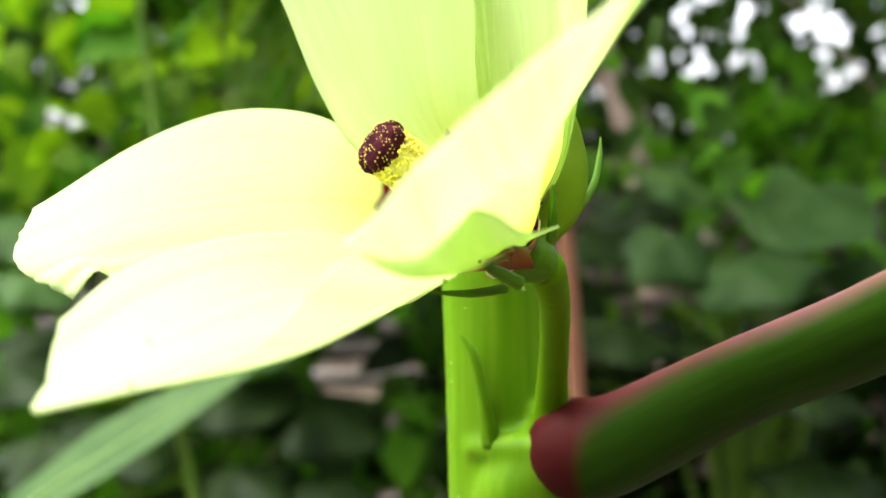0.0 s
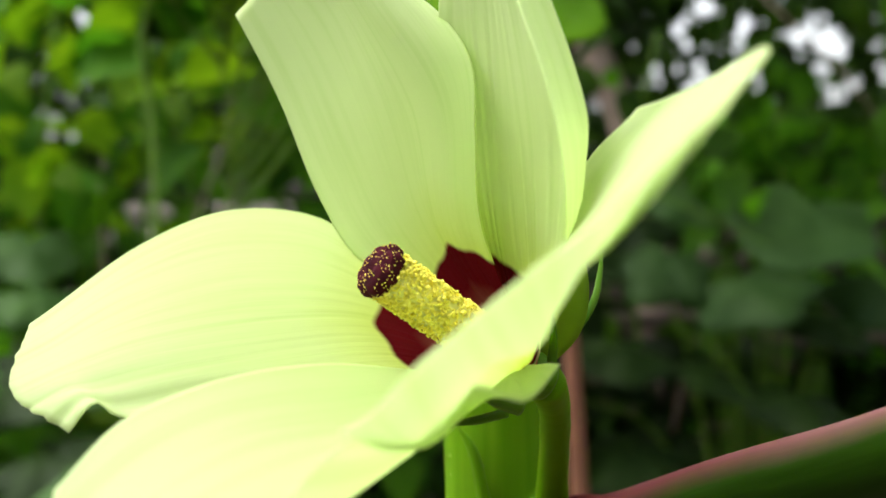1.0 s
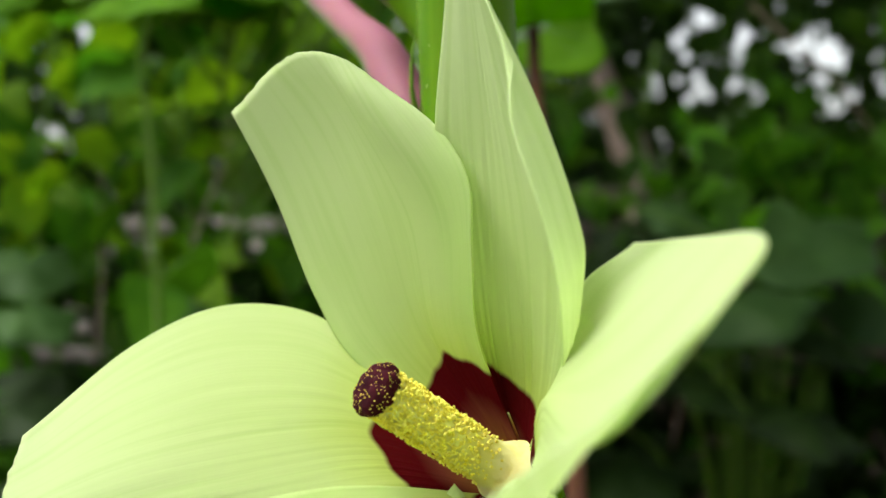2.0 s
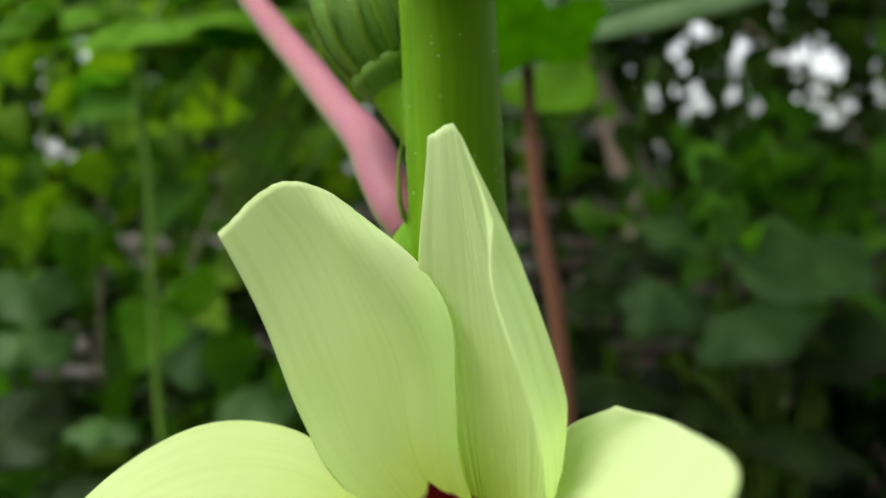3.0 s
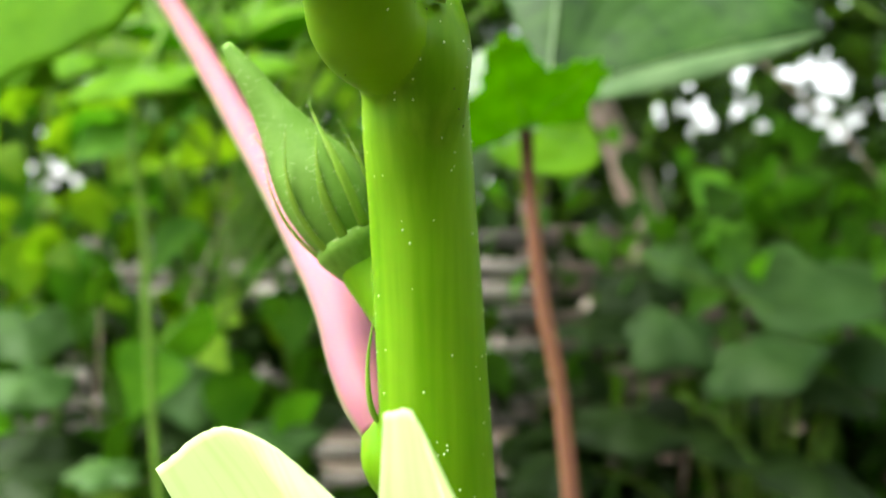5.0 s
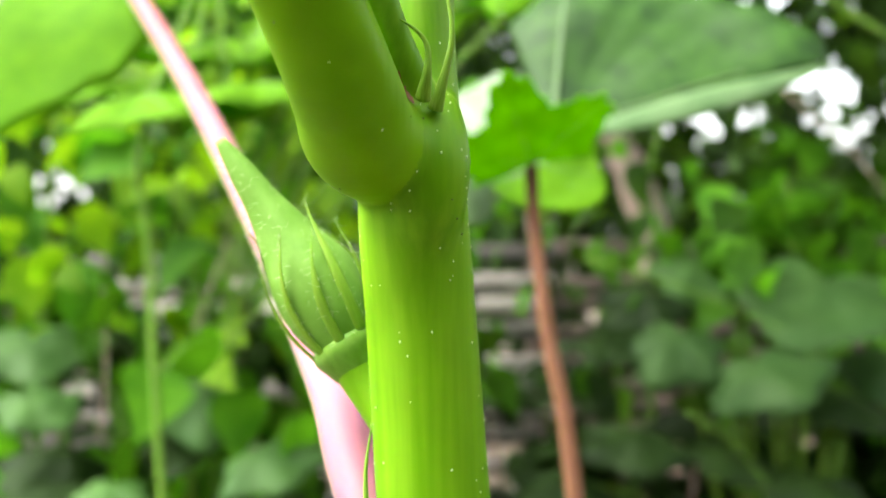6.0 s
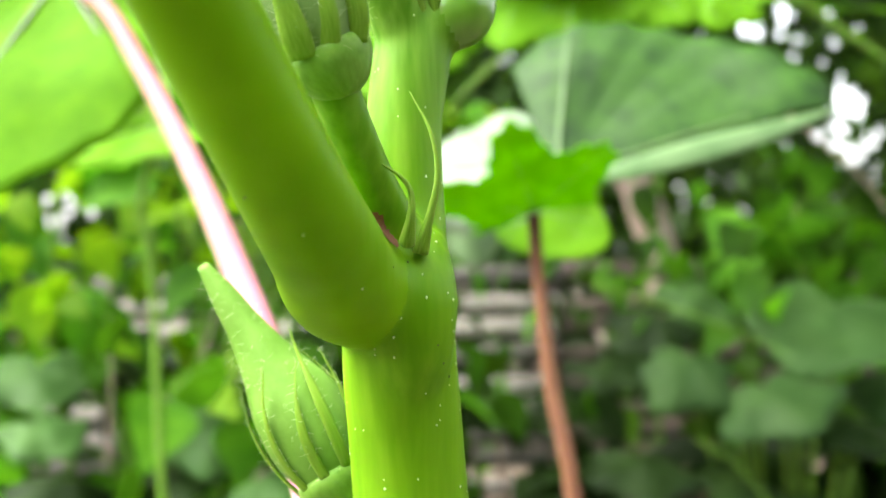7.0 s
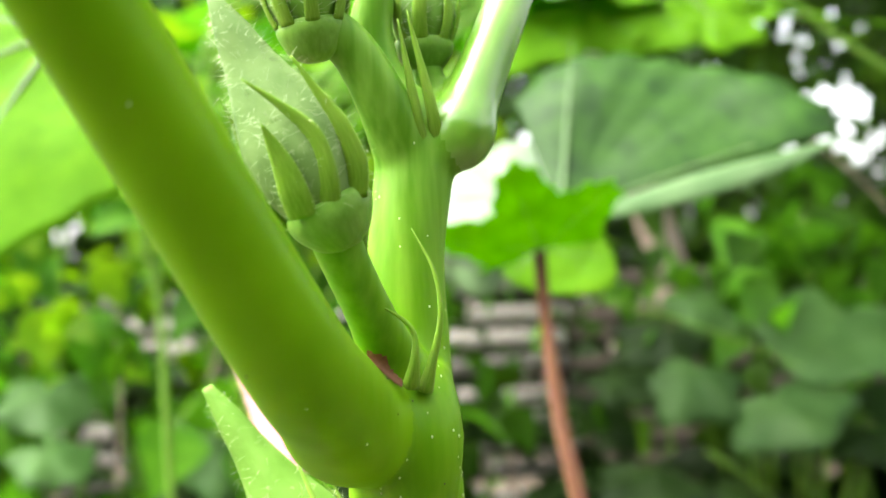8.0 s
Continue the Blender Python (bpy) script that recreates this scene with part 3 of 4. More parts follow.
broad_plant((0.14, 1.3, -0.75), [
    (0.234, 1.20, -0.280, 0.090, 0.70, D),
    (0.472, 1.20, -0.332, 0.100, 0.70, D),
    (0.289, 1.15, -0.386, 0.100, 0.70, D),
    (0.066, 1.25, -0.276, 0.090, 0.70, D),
    (0.195, 1.10, -0.429, 0.100, 0.70, D)], "broad leaves with shade put into their dark green", 4)
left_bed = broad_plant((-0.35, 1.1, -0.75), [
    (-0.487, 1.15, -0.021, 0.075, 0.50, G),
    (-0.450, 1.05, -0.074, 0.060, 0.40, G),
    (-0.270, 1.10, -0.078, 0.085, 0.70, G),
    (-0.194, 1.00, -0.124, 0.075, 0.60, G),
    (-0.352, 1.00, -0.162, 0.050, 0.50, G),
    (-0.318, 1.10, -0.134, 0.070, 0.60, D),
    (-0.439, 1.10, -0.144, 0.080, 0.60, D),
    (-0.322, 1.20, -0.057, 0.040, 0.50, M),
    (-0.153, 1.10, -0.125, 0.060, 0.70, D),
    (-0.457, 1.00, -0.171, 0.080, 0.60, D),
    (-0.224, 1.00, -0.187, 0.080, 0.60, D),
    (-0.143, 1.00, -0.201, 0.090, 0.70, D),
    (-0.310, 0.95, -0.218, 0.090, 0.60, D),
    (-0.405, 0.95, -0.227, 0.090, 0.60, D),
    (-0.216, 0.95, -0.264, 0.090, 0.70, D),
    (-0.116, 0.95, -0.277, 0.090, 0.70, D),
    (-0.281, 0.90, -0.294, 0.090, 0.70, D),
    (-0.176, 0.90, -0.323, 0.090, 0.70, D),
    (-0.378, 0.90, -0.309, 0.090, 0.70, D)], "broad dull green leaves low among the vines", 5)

settle(stalk_part("runner", [(0.1500, 1.1000, 0.0601), (0.2240, 1.1000, 0.0382), (0.2975, 1.1000, 0.0101), (0.3705, 1.1000, -0.0240)], [0.0022, 0.0019, 0.0016, 0.0013], STALK_PALE, right_bed, n=16, seg=8), right_bed)
settle(stalk_part("runner", [(0.3459, 1.1000, 0.2687), (0.3953, 1.1000, 0.2237), (0.4447, 1.1000, 0.1787), (0.4908, 1.1000, 0.1211)], [0.0015, 0.0013, 0.0011, 0.0009], BARK, right_bed, n=16, seg=8), right_bed)
settle(stalk_part("runner", [(0.2609, 1.1000, -0.1133), (0.3092, 1.1000, -0.1463), (0.3503, 1.1000, -0.1977)], [0.0017, 0.0013, 0.0010], STALK_PALE, right_bed, n=16, seg=8), right_bed)
settle(stalk_part("runner", [(-0.2636, 1.0000, -0.0061), (-0.2449, 1.0000, 0.0459), (-0.2265, 1.0000, 0.0919), (-0.2196, 1.0000, 0.1381)], [0.0011, 0.0010, 0.0008, 0.0007], BARK, left_bed, n=16, seg=8), left_bed)
settle(stalk_part("runner", [(-0.3796, 1.0500, -0.1273), (-0.3718, 1.0500, -0.0413), (-0.3733, 1.0500, 0.0383), (-0.3661, 1.0500, 0.0993)], [0.0013, 0.0011, 0.0010, 0.0008], BARK, left_bed, n=16, seg=8), left_bed)
settle(stalk_part("runner", [(-0.2888, 0.9500, -0.0401), (-0.2604, 0.9500, -0.0129), (-0.2380, 0.9500, -0.0050)], [0.0017, 0.0013, 0.0010], STALK_PALE, left_bed, n=16, seg=8), left_bed)

# shrubs added to darken the bed by the fence, shade put into their leaf colour
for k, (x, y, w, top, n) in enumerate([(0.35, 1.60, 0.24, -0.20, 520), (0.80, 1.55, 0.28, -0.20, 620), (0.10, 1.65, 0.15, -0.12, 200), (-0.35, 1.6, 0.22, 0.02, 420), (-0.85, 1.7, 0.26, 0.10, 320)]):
    t = thing("shrub", "low added shrub with deep shade put into its leaf colour", "shrub", "shrubs by the fence", at=(x, y, -0.75))
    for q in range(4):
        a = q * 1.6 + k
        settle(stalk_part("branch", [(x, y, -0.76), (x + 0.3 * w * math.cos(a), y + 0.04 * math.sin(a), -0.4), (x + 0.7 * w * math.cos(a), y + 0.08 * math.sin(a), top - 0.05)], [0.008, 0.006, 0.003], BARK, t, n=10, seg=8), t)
    ob = new("leaves", scatter_mesh("leaves", [q for q in scatter(n, ((x - w, x + w), (y - 0.12, y + 0.12), (-0.72, top)), 0.085, 40 + k, tilt=0.5) if not in_gap(q[0], q[1])], LEAF_SHADED, OVAL))
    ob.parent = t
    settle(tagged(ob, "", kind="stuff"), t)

# ---- okra plants behind ----
near = thing("okra_plant", "slender okra plant with a brown stalk and lobed leaf", "plant", "okra plants", at=(0.075, 0.31, -0.75))
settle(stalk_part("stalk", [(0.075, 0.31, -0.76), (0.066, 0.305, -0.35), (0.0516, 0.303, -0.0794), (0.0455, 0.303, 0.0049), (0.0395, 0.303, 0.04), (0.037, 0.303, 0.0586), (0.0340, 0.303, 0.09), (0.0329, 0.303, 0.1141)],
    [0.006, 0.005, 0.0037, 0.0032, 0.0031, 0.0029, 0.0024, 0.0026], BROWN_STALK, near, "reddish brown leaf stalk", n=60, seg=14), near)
leaf(near, (0.0329, 0.303, 0.115), 0.042, (-0.28, -0.66, 0.70), (-0.10, 0.70, 0.70), LEAF_LOBED, "bright green lobed leaf", True, lobes=5, depth=0.36, cup=0.08, long=0.15, sinus=1.30, nr=14, na=120, teeth=0.04)
leaf(near, (0.0400, 0.325, 0.1165), 0.028, (0.66, 0.1, -0.74), (0.05, -0.93, 0.35), LEAF_BRIGHT, "bright green leaf hanging below the stalk's tip", True, lobes=3, depth=0.22, cup=0.08, long=0.15, sinus=1.25, nr=12, na=90, seed=3)
strap_leaf = stalk_part("folded_margin", [(0.0643, 0.3325, 0.1129), (0.0595, 0.331, 0.0985), (0.0505, 0.331, 0.0868)], [0.0006, 0.0026, 0.0005], LEAF_PALE, near, "pale turned leaf margin", n=20, seg=12, side=(0.6, -1, 0), flat=0.25)
settle(strap_leaf, near)
leaf(near, (0.0445, 0.335, 0.1285), 0.128, (0.95, 0.12, 0.29), (-0.10, -0.90, 0.38), LEAF_LARGE, "large dull green leaf", True, lobes=5, depth=0.12, cup=-0.13, nr=18, na=90, span=(-0.06, 1.50), lop=0.20, teeth=0.012, vein_skin=LARGE_VEIN, seed=2)
settle(stalk_part("folded_margin", [(0.0448, 0.3250, 0.1270), (0.0667, 0.3150, 0.1300), (0.0997, 0.3120, 0.1375), (0.1304, 0.3180, 0.1455), (0.1595, 0.3300, 0.1549)], [0.0010, 0.0040, 0.0056, 0.0040, 0.0006], LEAF_FOLD, near, "pale margin of the large leaf folded over", n=40, seg=14, side=(0, -1, 0.35), flat=0.22), near)
leaf(near, (0.0265, 0.4100, 0.1390), 0.042, (0.16, 0, 0.98), (-0.1, -0.85, 0.5), LEAF_GLARE, "pale leaf with sky glare put into its colour", depth=0.12, lobes=5, long=0.0)
leaf(near, (0.0064, 0.4500, 0.1240), 0.034, (0.1, 0, -0.95), (0.1, -0.8, 0.55), LEAF_PALE, "pale grey-green leaf", depth=0.2)

back = thing("okra_plant", "okra plant with bright translucent upper leaves", "plant", "okra plants", at=(-0.16, 0.62, -0.75))
settle(stalk_part("stem", [(-0.16, 0.62, -0.76), (-0.17, 0.62, -0.3), (-0.1981, 0.6200, -0.0938), (-0.2036, 0.6200, 0.0797), (-0.2076, 0.6200, 0.1566), (-0.15, 0.62, 0.3)], [0.007, 0.005, 0.0030, 0.0028, 0.0026, 0.002], STALK_PALE, back, n=40, seg=10), back)
rng = random.Random(31)
for k, (x, y, z, s) in enumerate([(-0.20, 0.60, 0.185, 0.085), (-0.27, 0.64, 0.20, 0.08), (-0.13, 0.60, 0.19, 0.07), (-0.08, 0.66, 0.215, 0.08), (-0.33, 0.66, 0.23, 0.09), (-0.24, 0.70, 0.24, 0.10), (-0.15, 0.68, 0.235, 0.10),
                                  (-0.04, 0.74, 0.26, 0.10), (0.03, 0.78, 0.29, 0.11), (0.10, 0.86, 0.32, 0.11), (0.18, 0.90, 0.345, 0.12), (0.27, 0.95, 0.36, 0.12), (-0.30, 0.75, 0.28, 0.11), (-0.10, 0.78, 0.28, 0.11), (-0.40, 0.75, 0.27, 0.10), (-0.19, 0.85, 0.31, 0.12),
                                  (0.077, 0.60, 0.292, 0.075), (0.155, 0.65, 0.305, 0.08), (0.27, 0.75, 0.335, 0.09),
                                  (0.060, 0.62, 0.272, 0.060), (0.110, 0.63, 0.285, 0.070), (0.165, 0.66, 0.290, 0.065), (0.225, 0.72, 0.292, 0.050), (0.310, 0.74, 0.285, 0.055)]):
    t = rng.uniform(0, 6.28)
    leaf(back, (x, y, z), s, (math.cos(t), math.sin(t), rng.uniform(-0.3, 0.1)), (rng.uniform(-0.25, 0.25), rng.uniform(-0.45, 0.0), 0.9), LEAF_BRIGHT, "", True, depth=rng.uniform(0.2, 0.4), seed=k, cup=rng.uniform(-0.25, 0.05))
    settle(stalk_part("leaf_stalk", [(-0.155, 0.62, 0.29 - 0.012 * k), ((x - 0.155) / 2, (y + 0.62) / 2, z - 0.015), (x, y, z)], [0.002, 0.0018, 0.0016], STALK_PALE, back, n=14, seg=8), back)

for k, (x, z, s, tip) in enumerate([(0.046, 0.262, 0.052, (0.5, 0.3, -0.75)), (0.088, 0.270, 0.050, (0.4, 0.3, -0.8)), (0.128, 0.268, 0.048, (-0.3, 0.3, -0.85)), (0.165, 0.262, 0.040, (0.6, 0.3, -0.7))]):
    leaf(back, (x, 0.58, z), s, tip, (0.1 * k - 0.15, -0.72, 0.62), LEAF_GLOW, "", True, depth=0.22, seed=40 + k, cup=-0.1, lobes=5)
    settle(stalk_part("leaf_stalk", [(-0.155, 0.62, 0.29), (x - 0.06, 0.61, 0.31), (x, 0.58, z)], [0.002, 0.0018, 0.0015], STALK_PALE, back, n=14, seg=8), back)
settle(stalk_part("leaf_stalk", [(0.2669, 0.8500, 0.3586), (0.3000, 0.8500, 0.3245), (0.3381, 0.8500, 0.2929), (0.3954, 0.8500, 0.2529)], [0.0042, 0.0036, 0.0031, 0.0025], STALK_PALE, back, n=16, seg=8), back)
low = thing("okra_plant", "young okra plant with a pale ribbed leaf", "plant", "okra plants", at=(-0.30, 0.61, -0.75))
settle(stalk_part("stem", [(-0.30, 0.61, -0.76), (-0.31, 0.61, -0.4), (-0.312, 0.60, -0.212)], [0.006, 0.005, 0.004], STALK_PALE, low, n=14, seg=10), low)
grid = []
for i in range(41):
    u = i / 40
    spine = Vector((-0.3150, 0.60, -0.213)).lerp(Vector((-0.1061, 0.60, -0.0863)), u) + Vector((0, 0, 0.004 * math.sin(math.pi * u)))
    half = 0.025 * (math.sin(math.pi * min(1, 0.12 + u * 0.95)) ** 0.8 + 0.08 * noise.noise((u * 7, 1, 0))) * (1 - u ** 6)
    grid.append([spine + Vector((0.35 * v * half, -0.60 * v * half, -0.50 * v * half + 0.12 * abs(v) * half)) for v in (k / 8 - 1 for k in range(17))])
ribbed = settle(thicken(part("leaf", sheet(bmesh.new(), grid), LEAF_GREY, low, "grey-green leaf with a pale midrib"), 0.0004), low)
part("vein", tube(bmesh.new(), [grid[i][8] + Vector((0, 0, 0.0004)) for i in (0, 10, 20, 30, 40)], [0.0022, 0.0020, 0.0016, 0.0011, 0.0003], n=24, seg=8), VEIN, ribbed)

# ---- unseen hedge, added to block low sky light behind and beside the path ----
spots = scatter(3000, ((-1.6, 4), (-2.2, -1.5), (-0.8, 1.3)), 0.26, 60) + scatter(1200, ((-4.4, -3.6), (-3, 4.0), (-0.8, 0.8)), 0.30, 61) + scatter(1500, ((3.6, 4.4), (-2, 4.0), (-0.8, 1.0)), 0.30, 62)
tagged(new("unseen_hedge", scatter_mesh("unseen_hedge", spots, LEAF_SHADED, OVAL)), "tall unseen hedge added to block low sky light", "hedge", kind="stuff")

# ---- okra plant in front ----
plant = thing("okra_plant", "tall okra plant with one open pale yellow flower", "plant", "okra plants", at=(0.006, 0.01, -0.75))
settle(stalk_part("stem_base", [(0.006, 0.01, -0.76), (0.006, 0.008, -0.55), (0.006, 0.006, -0.38), (0.006, 0.004, -0.24), (0.006, 0.002, -0.14), (0.005, 0.001, -0.08), (0.0041, 0, -0.052), (0.0036, 0, -0.040)],
    [0.011, 0.0105, 0.0098, 0.0092, 0.0088, 0.0085, 0.0082, 0.0078], STEM, plant, "green lower stem", n=80, seg=24), plant)
# the upper stem with its stalks, grown into one smooth skin and then told apart by the nearest stalk
STALKS = {}
STALKS["stem"] = ([(0.0041, 0, -0.055), (0.0029, 0, -0.015), (0.0015, 0, 0.012), (-0.0005, 0, 0.036), (-0.0015, 0, 0.058), (-0.0023, -0.0005, 0.076), (-0.003, -0.002, 0.0911), (-0.0024, 0.000, 0.1040), (-0.0021, 0.001, 0.1137), (-0.0007, 0.003, 0.1243), (-0.0003, 0.004, 0.1285)],
    [0.0083, 0.0078, 0.0073, 0.0068, 0.0065, 0.0063, 0.0061, 0.0048, 0.0043, 0.0044, 0.0034])
STALKS["petiole"] = ([(-0.0030, -0.0010, 0.0915), (-0.0052, -0.0055, 0.0953), (-0.0078, -0.0120, 0.0972), (-0.0085, -0.0195, 0.1004), (-0.0105, -0.031, 0.1069), (-0.0192, -0.045, 0.1278), (-0.0262, -0.055, 0.1443), (-0.035, -0.066, 0.17)],
    [0.0046, 0.0058, 0.0060, 0.0054, 0.0047, 0.0043, 0.0041, 0.0041])
STALKS["upper_petiole"] = ([(0.0012, 0.003, 0.1262), (0.0040, 0.0030, 0.1268), (0.0056, 0.0045, 0.1302), (0.0072, 0.0062, 0.1342), (0.0096, 0.0085, 0.1400), (0.0140, 0.014, 0.1515), (0.022, 0.02, 0.17)], [0.0030, 0.0043, 0.0034, 0.0031, 0.0029, 0.0028, 0.0026])
STALKS["bulge"] = ([(-0.0026, -0.0025, 0.0845), (-0.0014, -0.0060, 0.0905), (-0.0010, -0.0062, 0.0955), (-0.0016, -0.0030, 0.1010)], [0.0044, 0.0044, 0.0045, 0.0040])
STALKS["collar"] = ([(-0.0022, -0.0048, -0.0128), (0.0010, -0.0072, -0.0124), (0.0040, -0.0096, -0.0118), (0.0066, -0.0122, -0.0112)], [0.0015, 0.0019, 0.0020, 0.0018])
STALKS["shoulder"] = ([(0.0034, -0.001, -0.026), (0.0060, -0.0050, -0.0185), (0.0100, -0.0095, -0.0130), (0.0150, -0.0150, -0.0100)], [0.0060, 0.0078, 0.0058, 0.0036])
STALKS["node"] = ([(-0.0040, 0.0010, 0.0440), (-0.0064, 0.0010, 0.0485), (-0.0080, 0.0022, 0.0530)], [0.0030, 0.0038, 0.0022])
STALKS["pedicel"] = ([(0.0068, -0.003, -0.0190), (0.0082, -0.0065, -0.0120), (0.0080, -0.012, -0.004), (0.0070, -0.024, 0.0075), (0.0049, -0.0349, 0.0131)], [0.0040, 0.0032, 0.0021, 0.0019, 0.0022])
STALKS["fat_bud_stalk"] = ([(-0.0020, -0.001, 0.0975), (-0.0034, -0.006, 0.1020), (-0.0050, -0.012, 0.1075), (-0.0071, -0.0178, 0.1140), (-0.0078, -0.0198, 0.1172)], [0.0040, 0.0034, 0.0025, 0.0024, 0.0026])
STALKS["long_bud_stalk"] = ([(-0.0020, 0.001, 0.0590), (-0.0045, 0.004, 0.0640), (-0.0075, 0.006, 0.0680), (-0.0106, 0.0077, 0.0730)], [0.0034, 0.0036, 0.0034, 0.0038])
STALKS["tip_bud_stalk"] = ([(-0.0010, 0.003, 0.1225), (-0.0038, -0.001, 0.1302), (-0.0068, -0.003, 0.1358), (-0.0100, -0.0043, 0.1383)], [0.0038, 0.0030, 0.0026, 0.0026])
STALKS["small_bud_stalk"] = ([(0.0010, 0.0045, 0.1250), (0.0012, 0.0065, 0.1310), (0.0008, 0.0075, 0.1355)], [0.0022, 0.0017, 0.0022])
STALKS["shoot"] = ([(-0.0006, 0.0035, 0.1285), (-0.0032, 0.0035, 0.1315), (-0.0048, 0.0035, 0.1350), (-0.0052, 0.0035, 0.1389), (-0.0042, 0.0035, 0.1436)], [0.0034, 0.0030, 0.0028, 0.0026, 0.0022])
bm = bmesh.new()
for points, radii in STALKS.values():
    tube(bm, points, radii, n=12 * len(points), seg=32)
skin = part("stem", bm, STEM_TOP, plant)
grow = skin.modifiers.new("grow", "REMESH")
grow.mode, grow.voxel_size, grow.use_smooth_shade = "VOXEL", 0.0005, True
ease = skin.modifiers.new("ease", "SMOOTH")
ease.factor, ease.iterations = 0.5, 20
grown = bpy.data.meshes.new_from_object(skin.evaluated_get(bpy.context.evaluated_depsgraph_get()))
bpy.data.objects.remove(skin)
cos = np.empty(len(grown.vertices) * 3, np.float32)
grown.vertices.foreach_get("co", cos)
cos = cos.reshape(-1, 3)
quads = np.empty(len(grown.loops), np.int32)
grown.loops.foreach_get("vertex_index", quads)
quads = quads.reshape(-1, 4)
mids = cos[quads].mean(axis=1)
nearest = []
for key, (points, radii) in STALKS.items():
    ps, rs = np.array([tuple(p) for p in curve(points, 40)]), np.array(spread(radii, 40))
    away = np.stack([np.linalg.norm(mids - p, axis=1) / r for p, r in zip(ps, rs)]).min(axis=0)
    nearest.append(away * (0.8 if key in ("stem", "bulge", "shoulder", "node", "collar") else 1.0))
owner = np.argmin(nearest, axis=0)
STALK_NAMES = list(STALKS)
bpy.data.meshes.remove(grown)


def limb(name, keys, parent, label="", mat=SMOOTH_STALK):
    """The faces of the grown skin that belong to the named stalks, as one part."""
    own = quads[np.isin(owner, [STALK_NAMES.index(k) for k in keys])]
    used, faces = np.unique(own, return_inverse=True)
    me = bpy.data.meshes.new(name)
    me.from_pydata(cos[used].tolist(), [], faces.reshape(-1, 4).tolist())
    me.polygons.foreach_set("use_smooth", np.ones(len(own), bool))
    me.materials.append(mat)
    ob = new(name, me)
    ob.parent = parent
    if parent is plant:
        settle(ob, plant)
    return tagged(ob, label) if label else ob


stem = limb("stem", ("stem", "bulge", "shoulder", "node", "collar"), plant, mat=STEM_TOP)
limb("petiole", ("petiole",), plant, "thick smooth green petiole")
limb("petiole", ("upper_petiole",), plant, "pale green upper petiole", GLOSSY_STALK)
limb("pedicel", ("pedicel",), plant, "short pale green flower stalk")
limb("shoot", ("shoot",), plant, "growing tip of the stem", STEM_TOP)
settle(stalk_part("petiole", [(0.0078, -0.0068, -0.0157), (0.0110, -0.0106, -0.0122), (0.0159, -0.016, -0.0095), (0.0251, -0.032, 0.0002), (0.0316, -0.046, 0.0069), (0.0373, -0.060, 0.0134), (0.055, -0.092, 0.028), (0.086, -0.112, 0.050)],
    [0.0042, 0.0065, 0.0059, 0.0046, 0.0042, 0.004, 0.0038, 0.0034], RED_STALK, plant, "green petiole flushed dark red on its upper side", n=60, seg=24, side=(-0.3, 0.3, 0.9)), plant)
leaf(plant, (0.086, -0.112, 0.051), 0.085, (0.8, -0.5, -0.1), (-0.1, 0.1, 0.95), LEAF_LARGE, "unseen green leaf blade added for shade", True, depth=0.35, cup=-0.12, nr=12, na=80, seed=4)
settle(stalk_part("petiole", [(-0.0080, 0.0015, 0.0515), (-0.0096, 0.0050, 0.0550), (-0.0118, 0.0120, 0.0598), (-0.0146, 0.0220, 0.0652), (-0.0196, 0.0380, 0.0711), (-0.0276, 0.0630, 0.0810), (-0.0403, 0.0978, 0.0964), (-0.0561, 0.1359, 0.1164), (-0.0718, 0.1683, 0.1364), (-0.0873, 0.1948, 0.1564), (-0.1028, 0.2155, 0.1764), (-0.1227, 0.2350, 0.1922)],
    [0.0020, 0.0031, 0.0035, 0.0033, 0.0030, 0.0031, 0.0030, 0.0030, 0.0030, 0.0030, 0.0031, 0.0034], PINK, plant, "slender rose-pink petiole", n=80, seg=24, side=(0.6, -0.6, 0.3)), plant)
lit = leaf(plant, (-0.1228, 0.2330, 0.1925), 0.112, (-0.25, -0.42, -0.80), (-0.10, -0.76, 0.60), LEAF_GLOW, "bright green leaf lit from behind", True, lobes=7, depth=0.16, cup=-0.04, nr=16, na=110, seed=7, span=(-2.6, 1.9), lop=0.42, teeth=0.012, long=0.1, vein_skin=DARK_VEIN)
bm = bmesh.new()
bmesh.ops.create_icosphere(bm, subdivisions=2, radius=1.0, matrix=Matrix.Diagonal((0.0042, 0.0036, 0.0022, 1)))
part("leaf_hub", bm, SCAR, lit, "dark red hub where the veins meet")

# pores and dark specks on the skin of the stem and the thick petiole
rng = random.Random(9)
skin_faces = {key: np.flatnonzero(owner == STALK_NAMES.index(key)) for key in ("stem", "bulge", "petiole")}
for name, mat, size, counts in (("pores", PORE, 0.00012, (300, 18, 9)), ("specks", DARK_SPOT, 0.00012, (10, 6, 8))):
    bm = bmesh.new()
    for key, count in zip(skin_faces, counts):
        for _ in range(count):
            c = mids[skin_faces[key][rng.randrange(len(skin_faces[key]))]]
            m = Matrix.Translation(c.tolist()) @ Matrix.Diagonal((1, 1, 1.3, 1))
            bmesh.ops.create_icosphere(bm, subdivisions=1, radius=size * rng.uniform(0.6, 1.25), matrix=m)
    tagged(part(name, bm, mat, stem), kind="stuff")
